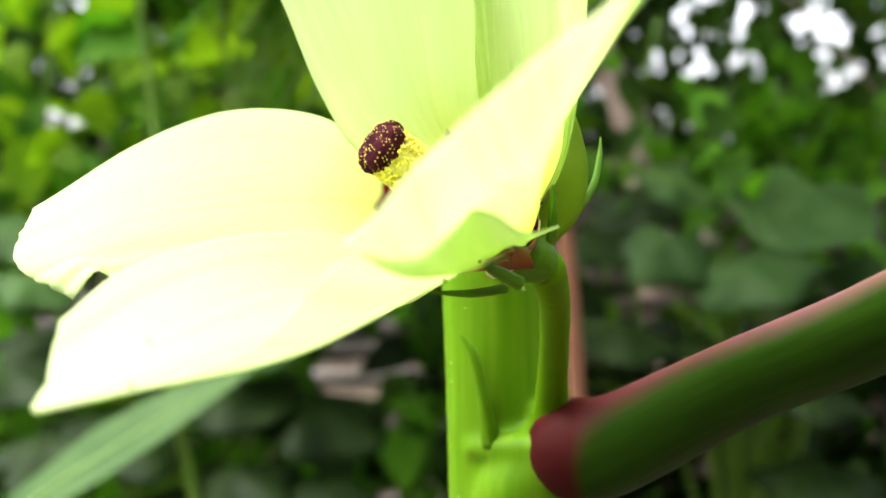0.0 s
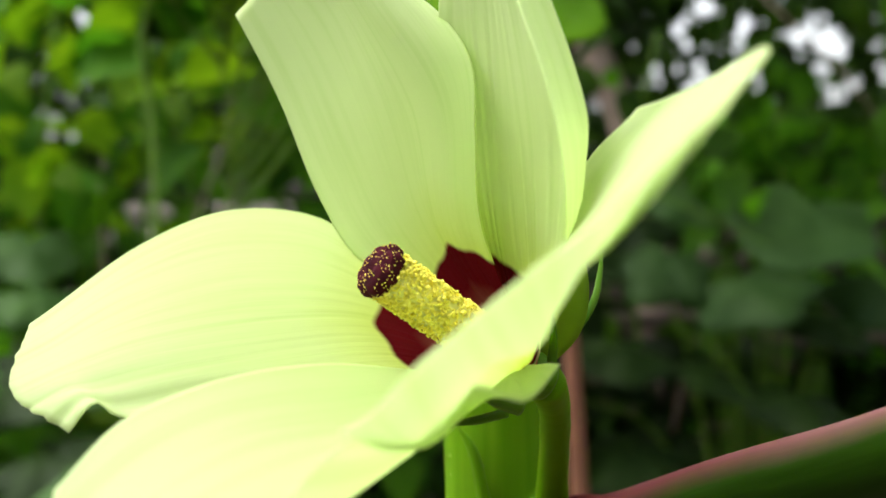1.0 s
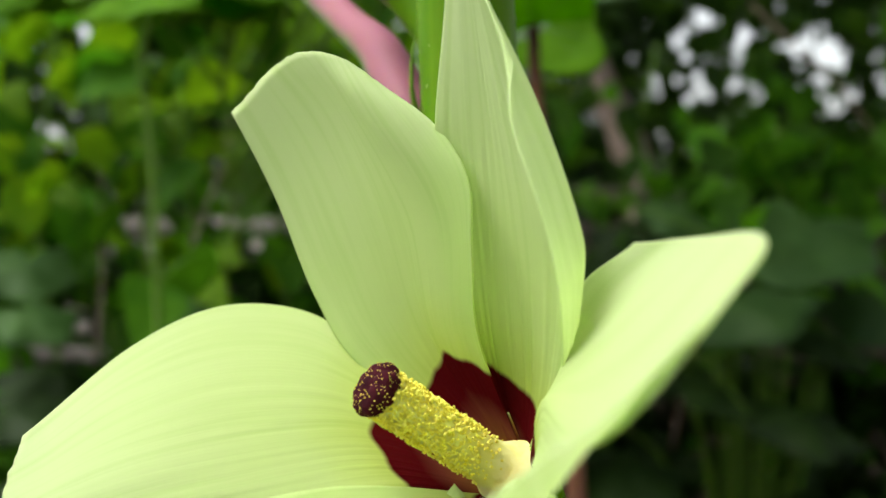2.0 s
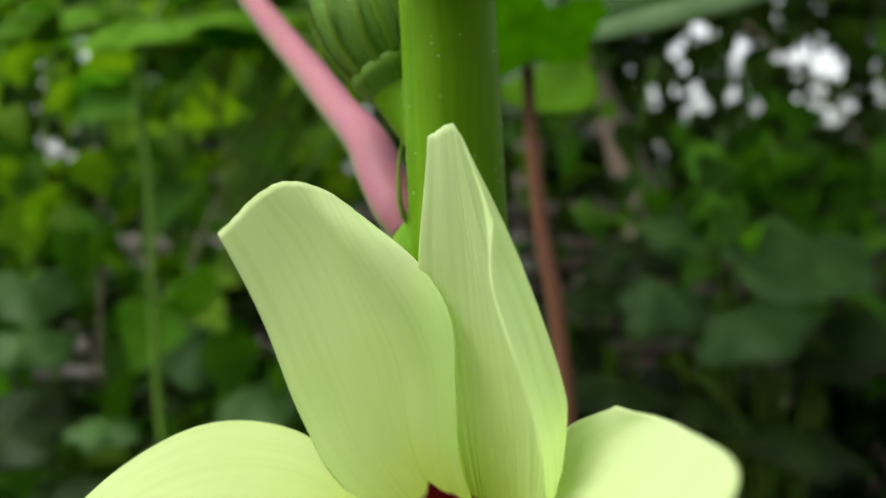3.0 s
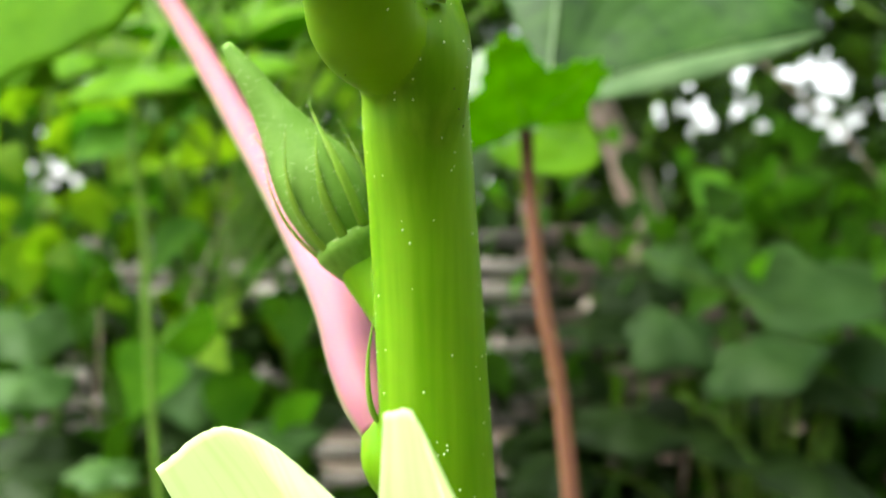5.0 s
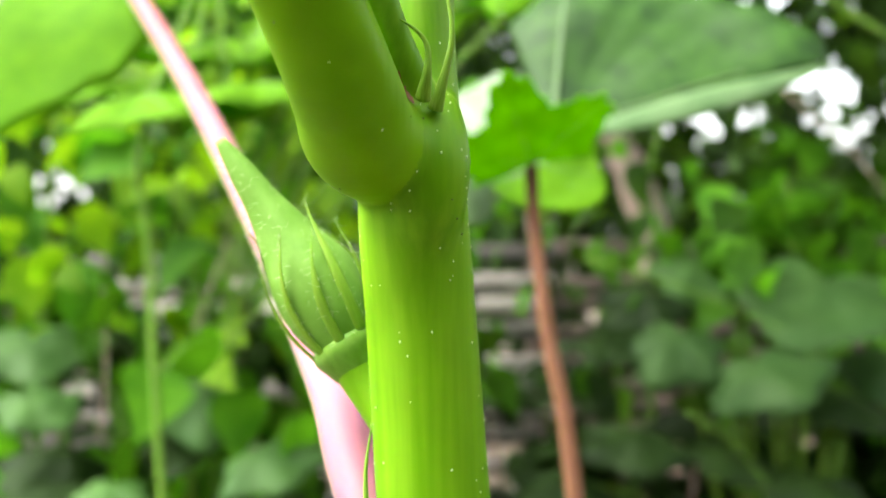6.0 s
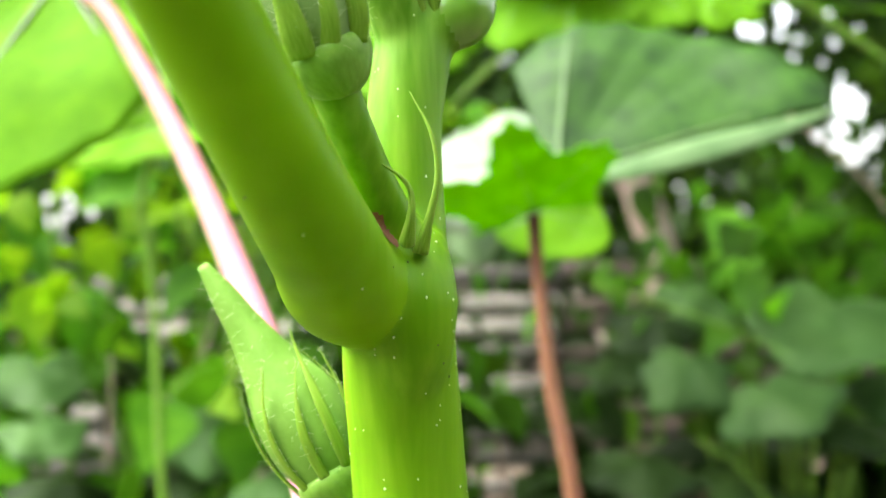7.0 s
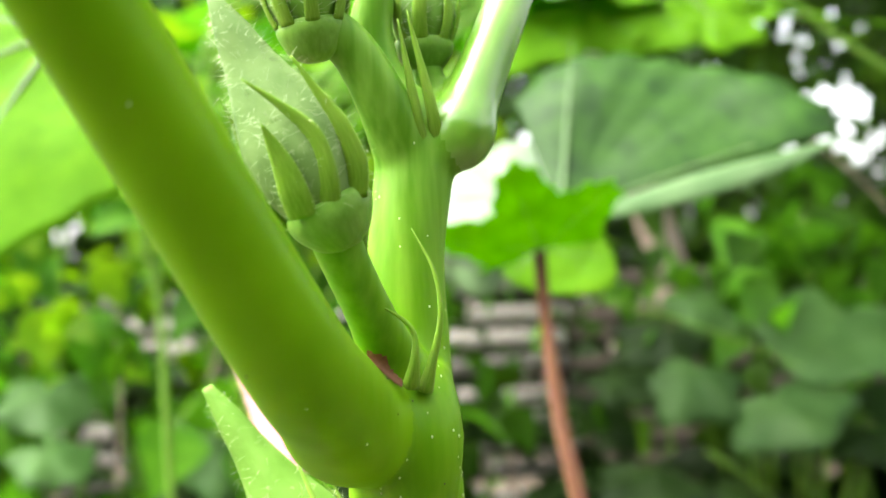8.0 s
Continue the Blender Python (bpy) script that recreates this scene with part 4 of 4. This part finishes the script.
# a dull red scar on the skin where the petiole leaves the stem
line = [np.array(p) for p in ((-0.0052, -0.0123, 0.1036), (-0.0040, -0.0114, 0.1023), (-0.0029, -0.0105, 0.1011))]
far = np.min([np.linalg.norm((mids - (line[i] * (1 - k / 6) + line[i + 1] * k / 6)), axis=1) for i in (0, 1) for k in range(7)], axis=0)
ragged = np.array([noise.noise(Vector(m.tolist()) * 900) for m in mids])
own = quads[far < 0.0007 + 0.0006 * ragged]
used, faces = np.unique(own, return_inverse=True)
raised = cos[used] + np.array([0.00012, -0.00009, 0.00004])
me = bpy.data.meshes.new("scar")
me.from_pydata(raised.tolist(), [], faces.reshape(-1, 4).tolist())
me.polygons.foreach_set("use_smooth", np.ones(len(own), bool))
me.materials.append(SCAR)
scar = new("scar", me)
scar.parent = stem
tagged(scar, "dull red scar in the axil")


# ---- flower ----
def petal(parent, claws, guides, seed=0, throat=0.0, nu=56, nv=120, ripple=0.0007, pleat=1.0, slant=0.0):
    """A petal lofted over guides that fan out from its claw, from one margin to the other."""
    lines = [guide([curve(claws, 20)[round(20 * k / (len(guides) - 1))], *g], nu) for k, g in enumerate(guides)]
    grid = []
    for i in range(nu + 1):
        u = i / nu
        row = curve([ln[i] for ln in lines], nv)
        out = []
        for j, p in enumerate(row):
            v = j / nv * 2 - 1
            n = (row[min(j + 1, nv)] - row[max(j - 1, 0)]).cross(lines[len(lines) // 2][min(i + 1, nu)] - lines[len(lines) // 2][max(i - 1, 0)])
            n = n.normalized() if n.length > 0 else Vector((0, 0, 1))
            wave = ripple * u * u * noise.noise((u * 3, v * 4, seed)) * (0.3 + v * v)
            fold = math.sin(v * 46 + 4 * noise.noise((u * 2, v * 3, seed + 9))) + 0.5 * math.sin(v * 97 + 5 * noise.noise((u * 1.5, v * 4, seed + 6)))
            crease = 0.00004 * pleat * fold * min(1, 4 * u) * (1 - u) * (0.5 + noise.noise((u * 3, v * 6, seed + 3)))
            edge = 0.00022 * max(0, u - 0.9) * 10 * noise.noise((v * 9, seed, 2))
            out.append(p + n * (wave + crease) + (p - lines[len(lines) // 2][0]).normalized() * edge)
        grid.append(out)
    ob = thicken(part("petal", sheet(bmesh.new(), grid, throat, slant), PETAL, parent), 0.00018)
    outer = []
    for row in grid[:16 if throat > 0.1 else 5]:
        spine = [BASE + AXIS * AXIS.dot(p - BASE) for p in row]
        outer.append([p + (p - q).normalized() * 0.00035 for p, q in zip(row, spine)])
    thicken(part("claw", sheet(bmesh.new(), outer), CLAW, ob, "orange-brown outer base of the petal"), 0.0001)
    return ob, grid


BASE = Vector((0.0014, -0.0365, 0.0152))
AXIS = Vector((-0.80, -0.33, 0.52)).normalized()
STIG = Vector((-0.0111, -0.0430, 0.0247))
flower = settle(part("flower", tube(bmesh.new(), [BASE - AXIS * 0.0045, BASE - AXIS * 0.003, BASE - AXIS * 0.0015, BASE - AXIS * 0.0004], [0.0019, 0.0026, 0.0030, 0.0025], n=12, seg=24), STEM, plant, "open pale yellow flower with a dark red throat"), plant)


def claw(*dirs):
    return [BASE + Vector(d) * 0.001 for d in dirs]


petal(flower, claw((-1, 3, 1), (-2, 2, -1), (-2, 0, -2)), [
    [(-0.0118, -0.0260, 0.0243), (-0.0200, -0.0180, 0.0293), (-0.0308, -0.0160, 0.0300), (-0.0398, -0.0220, 0.0260), (-0.0465, -0.0360, 0.0191)],
    [(-0.0115, -0.0330, 0.0189), (-0.0214, -0.0360, 0.0198), (-0.0339, -0.0420, 0.0184), (-0.0443, -0.0470, 0.0145)],
    [(-0.0101, -0.0400, 0.0148), (-0.0226, -0.0460, 0.0137), (-0.0326, -0.0500, 0.0124), (-0.0354, -0.0510, 0.0139), (-0.0378, -0.0510, 0.0114)]], seed=1, throat=-0.075)
petal(flower, claw((-1, 3, 1), (0, 3, 2), (1, 1, 3)), [
    [(-0.0137, -0.0260, 0.0243), (-0.0191, -0.0220, 0.0315), (-0.0236, -0.0200, 0.0419), (-0.0288, -0.0195, 0.0523)],
    [(-0.0076, -0.0300, 0.0283), (-0.0117, -0.0300, 0.0400), (-0.0165, -0.0280, 0.0507), (-0.0218, -0.0265, 0.0574)],
    [(-0.0047, -0.0330, 0.0285), (-0.0064, -0.0360, 0.0410), (-0.0129, -0.0340, 0.0516), (-0.0161, -0.0310, 0.0571)],
    [(-0.0016, -0.0360, 0.0287), (-0.0023, -0.0390, 0.0376), (-0.0027, -0.0400, 0.0442), (-0.0057, -0.0375, 0.0494), (-0.0108, -0.0335, 0.0535)]], seed=2, throat=-0.045, ripple=0.0003)
petal(flower, claw((0, 2, 3), (1.5, 1, 3), (2, 0, 3), (2, -1, 3)), [
    [(-0.0018, -0.0340, 0.0274), (-0.0053, -0.0360, 0.0454), (-0.0058, -0.0380, 0.0498), (-0.0048, -0.0430, 0.0614)],
    [(0.0004, -0.0340, 0.0286), (-0.0010, -0.0400, 0.0440), (-0.0030, -0.0465, 0.0622)],
    [(0.0037, -0.0360, 0.0265), (0.0019, -0.0430, 0.0417), (-0.0024, -0.0475, 0.0618)],
    [(0.0060, -0.0400, 0.0236), (0.0069, -0.0480, 0.0356), (0.0062, -0.0510, 0.0406), (0.0026, -0.0500, 0.0511), (-0.0017, -0.0480, 0.0603)],
    [(0.0057, -0.0430, 0.0245), (0.0045, -0.0540, 0.0333), (0.0027, -0.0570, 0.0408), (0.0003, -0.0550, 0.0486), (0.0007, -0.0520, 0.0537)]], seed=3, throat=-0.04, ripple=0.0003, pleat=4.0, slant=0.30)
petal(flower, claw((2, 0, 2), (2, -1, 1), (2, -2, 0), (1, -2, -1), (0, -3, -1)), [
    [(0.0061, -0.0392, 0.0240), (0.0072, -0.0425, 0.0335), (0.0102, -0.0560, 0.0388)],
    [(0.0047, -0.0450, 0.0253), (0.0083, -0.0580, 0.0331), (0.0125, -0.0670, 0.0395)],
    [(0.0034, -0.0500, 0.0249), (0.0040, -0.0830, 0.0296), (0.0122, -0.0845, 0.0397)],
    [(0.0032, -0.0520, 0.0242), (0.0025, -0.0800, 0.0273), (0.0044, -0.0868, 0.0319)],
    [(0.0029, -0.0540, 0.0225), (0.0013, -0.0795, 0.0252), (0.0007, -0.0865, 0.0289)],
    [(0.0013, -0.0610, 0.0213), (-0.0000, -0.0785, 0.0226), (-0.0022, -0.0860, 0.0266)],
    [(-0.0007, -0.0620, 0.0205), (-0.0033, -0.0780, 0.0211), (-0.0049, -0.0850, 0.0242)],
    [(-0.0026, -0.0590, 0.0160), (-0.0061, -0.0760, 0.0166), (-0.0080, -0.0835, 0.0213)],
    [(-0.0039, -0.0570, 0.0141), (-0.0082, -0.0740, 0.0153), (-0.0118, -0.0800, 0.0177)]], seed=4, throat=0.07)
# the margin of the left petal that is tucked under the broad one
rows = [guide(q, 20) for q in ([(-0.0040, -0.0390, 0.0150), (-0.0066, -0.0405, 0.0125), (-0.0120, -0.0440, 0.0105), (-0.0190, -0.0500, 0.0094)], [(-0.0030, -0.0400, 0.0140), (-0.0066, -0.0425, 0.0113), (-0.0130, -0.0470, 0.0088), (-0.0194, -0.0510, 0.0072)])]
tucked = [[a.lerp(b, k / 8) + Vector((0, 0, 0.00025 * k / 8 * noise.noise((i * 0.5, k * 0.1, 3)))) for k in range(9)] for i, (a, b) in enumerate(zip(*rows))]
thicken(part("petal_margin", sheet(bmesh.new(), tucked, 0.5), PETAL, flower, "petal margin tucked under its neighbour"), 0.00018)
broad = petal(flower, claw((-2, 0, -2), (-1, -2, -2), (0, -3, -2), (2, -2, -2)), [
    [(-0.0105, -0.0425, 0.0156), (-0.0166, -0.0490, 0.0170), (-0.0232, -0.0560, 0.0169), (-0.0293, -0.0630, 0.0152), (-0.0317, -0.0720, 0.0120)],
    [(-0.0104, -0.0550, 0.0134), (-0.0205, -0.0660, 0.0136), (-0.0303, -0.0785, 0.0091)],
    [(-0.0008, -0.0500, 0.0152), (-0.0161, -0.0750, 0.0112), (-0.0288, -0.0825, 0.0081)],
    [(-0.0002, -0.0480, 0.0152), (-0.0075, -0.0640, 0.0130), (-0.0137, -0.0740, 0.0108), (-0.0175, -0.0800, 0.0113)],
    [(-0.0001, -0.0480, 0.0154), (-0.0066, -0.0660, 0.0145), (-0.0120, -0.0790, 0.0166)],
    [(0.0001, -0.0480, 0.0157), (-0.0022, -0.0620, 0.0163), (-0.0040, -0.0760, 0.0195)],
    [(0.0007, -0.0460, 0.0157), (0.0007, -0.0580, 0.0165), (0.0000, -0.0710, 0.0179)],
    [(0.0022, -0.0440, 0.0160), (0.0033, -0.0490, 0.0169), (0.0042, -0.0540, 0.0177)]], seed=5, throat=0.12)


def strap(name, points, widths, parent, mat, side, flat=0.3, label=""):
    return part(name, tube(bmesh.new(), points, widths, n=18, seg=10, side=side, flat=flat), mat, parent, label)


# sepals and thin bracts under the petals
strap("sepal", [(0.0042, -0.0372, 0.0160), (0.0060, -0.0375, 0.0190), (0.0070, -0.0372, 0.0225), (0.0074, -0.0362, 0.0262), (0.0072, -0.0350, 0.0295)], [0.0016, 0.0024, 0.0022, 0.0012, 0.0002], flower, SEPAL, (0.3, -1, 0), 0.10, "thin yellow-green calyx lobe")
strap("bract", [(0.0050, -0.0360, 0.0155), (0.0075, -0.0358, 0.0180), (0.0098, -0.0340, 0.0210), (0.0108, -0.0318, 0.0240), (0.0111, -0.0305, 0.0262)], [0.0005, 0.00048, 0.00042, 0.0003, 0.0001], flower, STEM, (0, -1, 0), 0.6, "thin curved green bract")
strap("bract", [(0.0046, -0.0435, 0.0160), (0.0046, -0.0450, 0.0185), (0.0046, -0.0448, 0.0212)], [0.0005, 0.0004, 0.0001], flower, STEM, (0, -1, 0), 0.5)
strap("bract", [(0.0017, -0.0440, 0.0120), (-0.0008, -0.0480, 0.0135), (-0.0026, -0.0510, 0.0148)], [0.0007, 0.0006, 0.0001], flower, STEM, (0, -1, 0), 0.5)
strap("bract", [(0.0005, -0.0430, 0.0115), (-0.0030, -0.0460, 0.0113), (-0.0068, -0.0490, 0.0117)], [0.0005, 0.0004, 0.0001], flower, STEM, (0, -1, 0), 0.5)

column = part("staminal_column", tube(bmesh.new(), [BASE, BASE.lerp(STIG, 0.15), BASE.lerp(STIG, 0.4), BASE.lerp(STIG, 0.93)], [0.0040, 0.0025, 0.0021, 0.0021], n=20), COLUMN, flower, "cream yellow staminal column")
rng = random.Random(5)
axis = (STIG - BASE).normalized()
a1 = axis.orthogonal().normalized()
a2 = axis.cross(a1)
grain = bpy.data.meshes.new("anther")
bm = bmesh.new()
bmesh.ops.create_icosphere(bm, subdivisions=1, radius=1.0)
for v in bm.verts:
    v.co *= 1 + 0.25 * noise.noise(v.co * 1.7)
bm.to_mesh(grain)
bm.free()
grain.polygons.foreach_set("use_smooth", np.ones(len(grain.polygons), bool))
grain.materials.append(POLLEN)
for k in range(290):
    s = 0.30 + 0.64 * rng.random() ** 0.7
    t = rng.uniform(0, 2 * math.pi)
    q = rng.uniform(0.0020, 0.0025)
    p = BASE.lerp(STIG, s) + (a1 * math.cos(t) + a2 * math.sin(t)) * q
    r = rng.uniform(0.00016, 0.00030)
    ob = new("anther", grain)
    ob.parent = column
    ob.matrix_basis = Matrix.LocRotScale(p, Euler((rng.uniform(0, 6), rng.uniform(0, 6), 0)), (r, r, r * rng.uniform(0.7, 1.2)))
bm = bmesh.new()
for k in range(2600):
    s, t = 0.15 + 0.82 * rng.random() ** 0.6, rng.uniform(0, 2 * math.pi)
    p = BASE.lerp(STIG, s) + (a1 * math.cos(t) + a2 * math.sin(t)) * rng.uniform(0.0020, 0.0026)
    bmesh.ops.create_icosphere(bm, subdivisions=1, radius=rng.uniform(0.00008, 0.00020), matrix=Matrix.Translation(p))
tagged(part("pollen", bm, POLLEN, column, "loose yellow pollen"), kind="stuff")
bm = bmesh.new()
for k in range(26):
    p = Vector((-0.0089, -0.0556, 0.0137)) + Vector((rng.gauss(0, 0.0011), rng.gauss(0, 0.0006), rng.gauss(0, 0.0003)))
    bmesh.ops.create_icosphere(bm, subdivisions=1, radius=rng.uniform(0.00012, 0.00030), matrix=Matrix.Translation(p))
tagged(part("fallen_pollen", bm, POLLEN, broad[0], "fallen yellow pollen"), kind="stuff")
# green flecks on the broad lower petal
for u, v, r in ((0.55, 0.52, 0.0004), (0.52, 0.46, 0.0003), (0.93, 0.3, 0.0004), (0.85, 0.18, 0.0003), (0.42, 0.6, 0.0004)):
    p = broad[1][round(u * 56)][round(v * 120)]
    bm = bmesh.new()
    bmesh.ops.create_icosphere(bm, subdivisions=2, radius=1.0, matrix=Matrix.Translation(p) @ Euler((u * 9, v * 7, 0)).to_matrix().to_4x4() @ Matrix.Diagonal((r, r * 0.5, r * 0.35, 1)))
    part("fleck", bm, BUD, broad[0], "small green fleck")
bm = bmesh.new()
for k in range(9):
    t = 2 * math.pi * k / 8
    q = 0.0015 if k < 8 else 0.0
    m = Matrix.Translation(STIG + (a1 * math.cos(t) + a2 * math.sin(t)) * q + axis * (0.0002 if k < 8 else 0.0005)) @ Matrix.Diagonal((1, 1, 1, 1))
    bmesh.ops.create_icosphere(bm, subdivisions=3, radius=0.0013, matrix=m)
for v in bm.verts:
    v.co += (v.co - STIG).normalized() * 0.00016 * noise.noise(v.co * 2600)
stigma = part("stigma", bm, STIGMA, flower, "dark maroon velvety stigma")
bm = bmesh.new()
skin_points = [(v.co.copy(), v.normal.copy()) for v in stigma.data.vertices]
for k in range(800):
    p, d = rng.choice(skin_points)
    if (p - STIG).length > 0.0015:
        bmesh.ops.create_icosphere(bm, subdivisions=1, radius=rng.uniform(0.00003, 0.000085), matrix=Matrix.Translation(p + d * 0.00003))
tagged(part("pollen", bm, POLLEN, stigma, "golden pollen grains"), kind="stuff")


# ---- buds ----
def hairs(parent, starts, seed):
    """Fine bristles: three-sided cones from the given places outwards."""
    rng = random.Random(seed)
    vs, fs = [], []
    for p, d in starts:
        d = (d + Vector((rng.gauss(0, 0.5), rng.gauss(0, 0.5), rng.gauss(0, 0.5)))).normalized()
        a = d.orthogonal().normalized() * 0.000022
        b = d.cross(a)
        k = len(vs)
        vs += [tuple(p + a), tuple(p - a * 0.5 + b * 0.87), tuple(p - a * 0.5 - b * 0.87), tuple(p + d * rng.uniform(0.0005, 0.0016))]
        fs += [(k, k + 1, k + 3), (k + 1, k + 2, k + 3), (k + 2, k, k + 3)]
    me = bpy.data.meshes.new("hairs")
    me.from_pydata(vs, [], fs)
    me.materials.append(HAIR)
    ob = new("hairs", me)
    ob.parent = parent
    return tagged(ob, kind="stuff")


PROFILE = (0.76, 1.0, 1.0, 0.78, 0.51, 0.34, 0.11)


def bud(parent, base, tip, bend, width, cup, count, reach, seed, label, stalk_key, phase=0.0, skin=BUD, shaggy=420, shape=PROFILE, broad_strap=0.22, flares=(0.0, 0.0004, 0.0016), fronts=()):
    """A closed bud: a swollen cup on a stalk, the pointed body, strap bracts round it and bristles."""
    base, tip, bend = Vector(base), Vector(tip), Vector(bend)
    axis = (tip - base).normalized()
    ln = (tip - base).length
    neck = STALKS[stalk_key][1][-1]
    body = part("bud", tube(bmesh.new(), [base + axis * ln * s + bend * s * s for s in (0, 0.15, 0.32, 0.5, 0.68, 0.84, 1.0)], [width * w for w in shape], n=36, seg=30, ridge=0.035, ridges=5, wobble=0.00006), skin, parent, label)
    settle(body, parent)
    part("cup", tube(bmesh.new(), [base - axis * cup * 1.12, base - axis * cup * 0.92, base - axis * cup * 0.5, base - axis * cup * 0.15, base + axis * cup * 0.1, base + axis * cup * 0.18], [neck * 0.45, max(neck * 0.95, cup * 0.66), max(neck * 1.1, cup * 0.98), cup * 1.10, cup * 1.06, cup * 0.88], n=18, seg=28, wobble=0.00012), STALK_PALE, body, "swollen pale green cup")
    limb("bud_stalk", (stalk_key,), body, mat=STEM_TOP)
    rng = random.Random(seed)
    a1 = axis.orthogonal().normalized()
    a2 = axis.cross(a1)
    starts = []
    profile = spread(shape, 60)
    for k in range(count):
        t = phase + 2 * math.pi * (k + rng.uniform(-0.15, 0.15)) / count
        out = a1 * math.cos(t) + a2 * math.sin(t)
        if fronts and out.y < -0.30:
            continue
        side = axis.cross(out)
        r = reach * rng.uniform(0.75, 1.15)
        curl = rng.uniform(0.0, 0.32)
        flare = rng.choice(flares)
        pts = []
        for s in (0, 0.2, 0.45, 0.7, 0.88, 1.0):
            hug = width * profile[min(60, round(60 * r * s / ln))]
            pts.append(base + axis * (r * s) + out * (max(cup * 0.9 * (1 - s), hug) + 0.00035 + flare * s * s) + side * r * curl * s * s + bend * s * 0.2)
        w = rng.uniform(0.85, 1.15) * width * broad_strap
        part("bract", tube(bmesh.new(), pts, [w * 1.05, w * 0.98, w * 0.88, w * 0.42, w * 0.22, w * 0.06], n=22, seg=10, side=out, flat=0.32), STRAP, body)
        for p, wide in zip(curve(pts, 26), spread([w * 1.05, w * 0.98, w * 0.88, w * 0.42, w * 0.22, w * 0.06], 26)):
            for s in (-1, 1):
                if rng.random() < 0.6:
                    starts.append((p + side * s * wide * 0.9, side * s + out * 0.5))
    for pts, w in fronts:
        pts = [Vector(p) for p in pts]
        wide = spread([w, w * 1.05, w * 0.8, w * 0.42, w * 0.08], 26)
        part("bract", tube(bmesh.new(), pts, [w, w * 1.05, w * 0.8, w * 0.42, w * 0.08], n=26, seg=12, side=(0.0, -1.0, 0.0), flat=0.36), STRAP, body)
        for p, reach_out in zip(curve(pts, 26), wide):
            for s in (-1, 1):
                if rng.random() < 0.75:
                    starts.append((p + Vector((s * reach_out * 0.9, 0, 0)), Vector((s, -0.4, 0.2))))
    for _ in range(shaggy):
        s, t = rng.uniform(0.1, 0.95), rng.uniform(0, 6.28)
        out = a1 * math.cos(t) + a2 * math.sin(t)
        starts.append((base + axis * ln * s + bend * s * s + out * width * 0.98 * profile[round(60 * s)], out))
    hairs(body, starts, seed)
    return body


bud(plant, (-0.0079, -0.0200, 0.1182), (-0.0172, -0.0220, 0.1372), (0, 0, 0), 0.0048, 0.0038, 9, 0.0135, 3, "fat pointed grey-green bud with hairy strap bracts", "fat_bud_stalk", 0.35, shaggy=700, broad_strap=0.21, flares=(0.0002, 0.0008, 0.0020), fronts=(
    ([(-0.0096, -0.0238, 0.1172), (-0.0101, -0.0248, 0.1192), (-0.0108, -0.0255, 0.1215), (-0.0117, -0.0262, 0.1236), (-0.0124, -0.0268, 0.1250)], 0.00128),
    ([(-0.0072, -0.0235, 0.1180), (-0.0073, -0.0246, 0.1208), (-0.0082, -0.0252, 0.1242), (-0.0107, -0.0258, 0.1266), (-0.0140, -0.0264, 0.1290)], 0.00098),
    ([(-0.0049, -0.0222, 0.1188), (-0.0048, -0.0230, 0.1219), (-0.0060, -0.0236, 0.1252), (-0.0080, -0.0240, 0.1282), (-0.0100, -0.0244, 0.1312)], 0.00092)))
bud(plant, (-0.0113, 0.0080, 0.0745), (-0.0258, 0.0100, 0.0990), (-0.001, 0, 0), 0.0055, 0.0046, 10, 0.0155, 4, "long pointed green bud beside the stem", "long_bud_stalk", 0.1, GREEN_BUD, 200, (0.80, 1.0, 0.95, 0.66, 0.42, 0.30, 0.12), 0.13, (0.0, 0.0003, 0.0022))
bud(plant, (-0.0108, -0.0045, 0.1380), (-0.0130, -0.0060, 0.1560), (0, 0, 0), 0.0042, 0.0034, 8, 0.010, 5, "green bud at the tip of the plant", "tip_bud_stalk", 0.2, GREEN_BUD)
bud(plant, (0.0006, 0.0075, 0.1378), (0.0006, 0.0080, 0.1520), (0, 0, 0), 0.0036, 0.0031, 8, 0.009, 6, "small green bud at the tip of the plant", "small_bud_stalk", 0.0, GREEN_BUD)

# stipules: thin green threads in the axils
settle(stalk_part("stipule", [(0.0007, -0.0078, -0.0120), (-0.0005, -0.0084, -0.0051), (-0.0017, -0.0084, -0.0001), (-0.0035, -0.0080, 0.0027)], [0.0013, 0.0008, 0.0006, 0.0001], STEM_TOP, plant, n=28, seg=10), plant)
for pts in ([(-0.0014, -0.0120, 0.1009), (-0.0009, -0.0138, 0.1032), (-0.0008, -0.0140, 0.1057), (-0.0018, -0.0142, 0.1073), (-0.0040, -0.0145, 0.1088)], [(-0.0002, -0.0095, 0.1000), (0.0007, -0.0105, 0.1029), (0.0017, -0.0105, 0.1073), (0.0012, -0.0100, 0.1118), (-0.0009, -0.0090, 0.1162)],
            [(-0.0062, 0.0010, 0.0520), (-0.0085, -0.0010, 0.0545), (-0.0090, -0.0010, 0.0600), (-0.0082, 0.0, 0.0660)],
            [(0.0004, 0.0020, 0.1215), (-0.0002, -0.0012, 0.1285), (-0.0018, -0.0015, 0.1390)], [(0.0022, 0.0020, 0.1225), (0.0014, -0.0008, 0.1295), (-0.0008, -0.0010, 0.1400)]):
    settle(stalk_part("stipule", pts, {3: [0.0010, 0.0007, 0.0001], 4: [0.0006, 0.0004, 0.00025, 0.00006], 5: [0.0009, 0.0005, 0.00030, 0.00022, 0.00006]}[len(pts)], STRAP, plant, n=28, seg=8), plant)
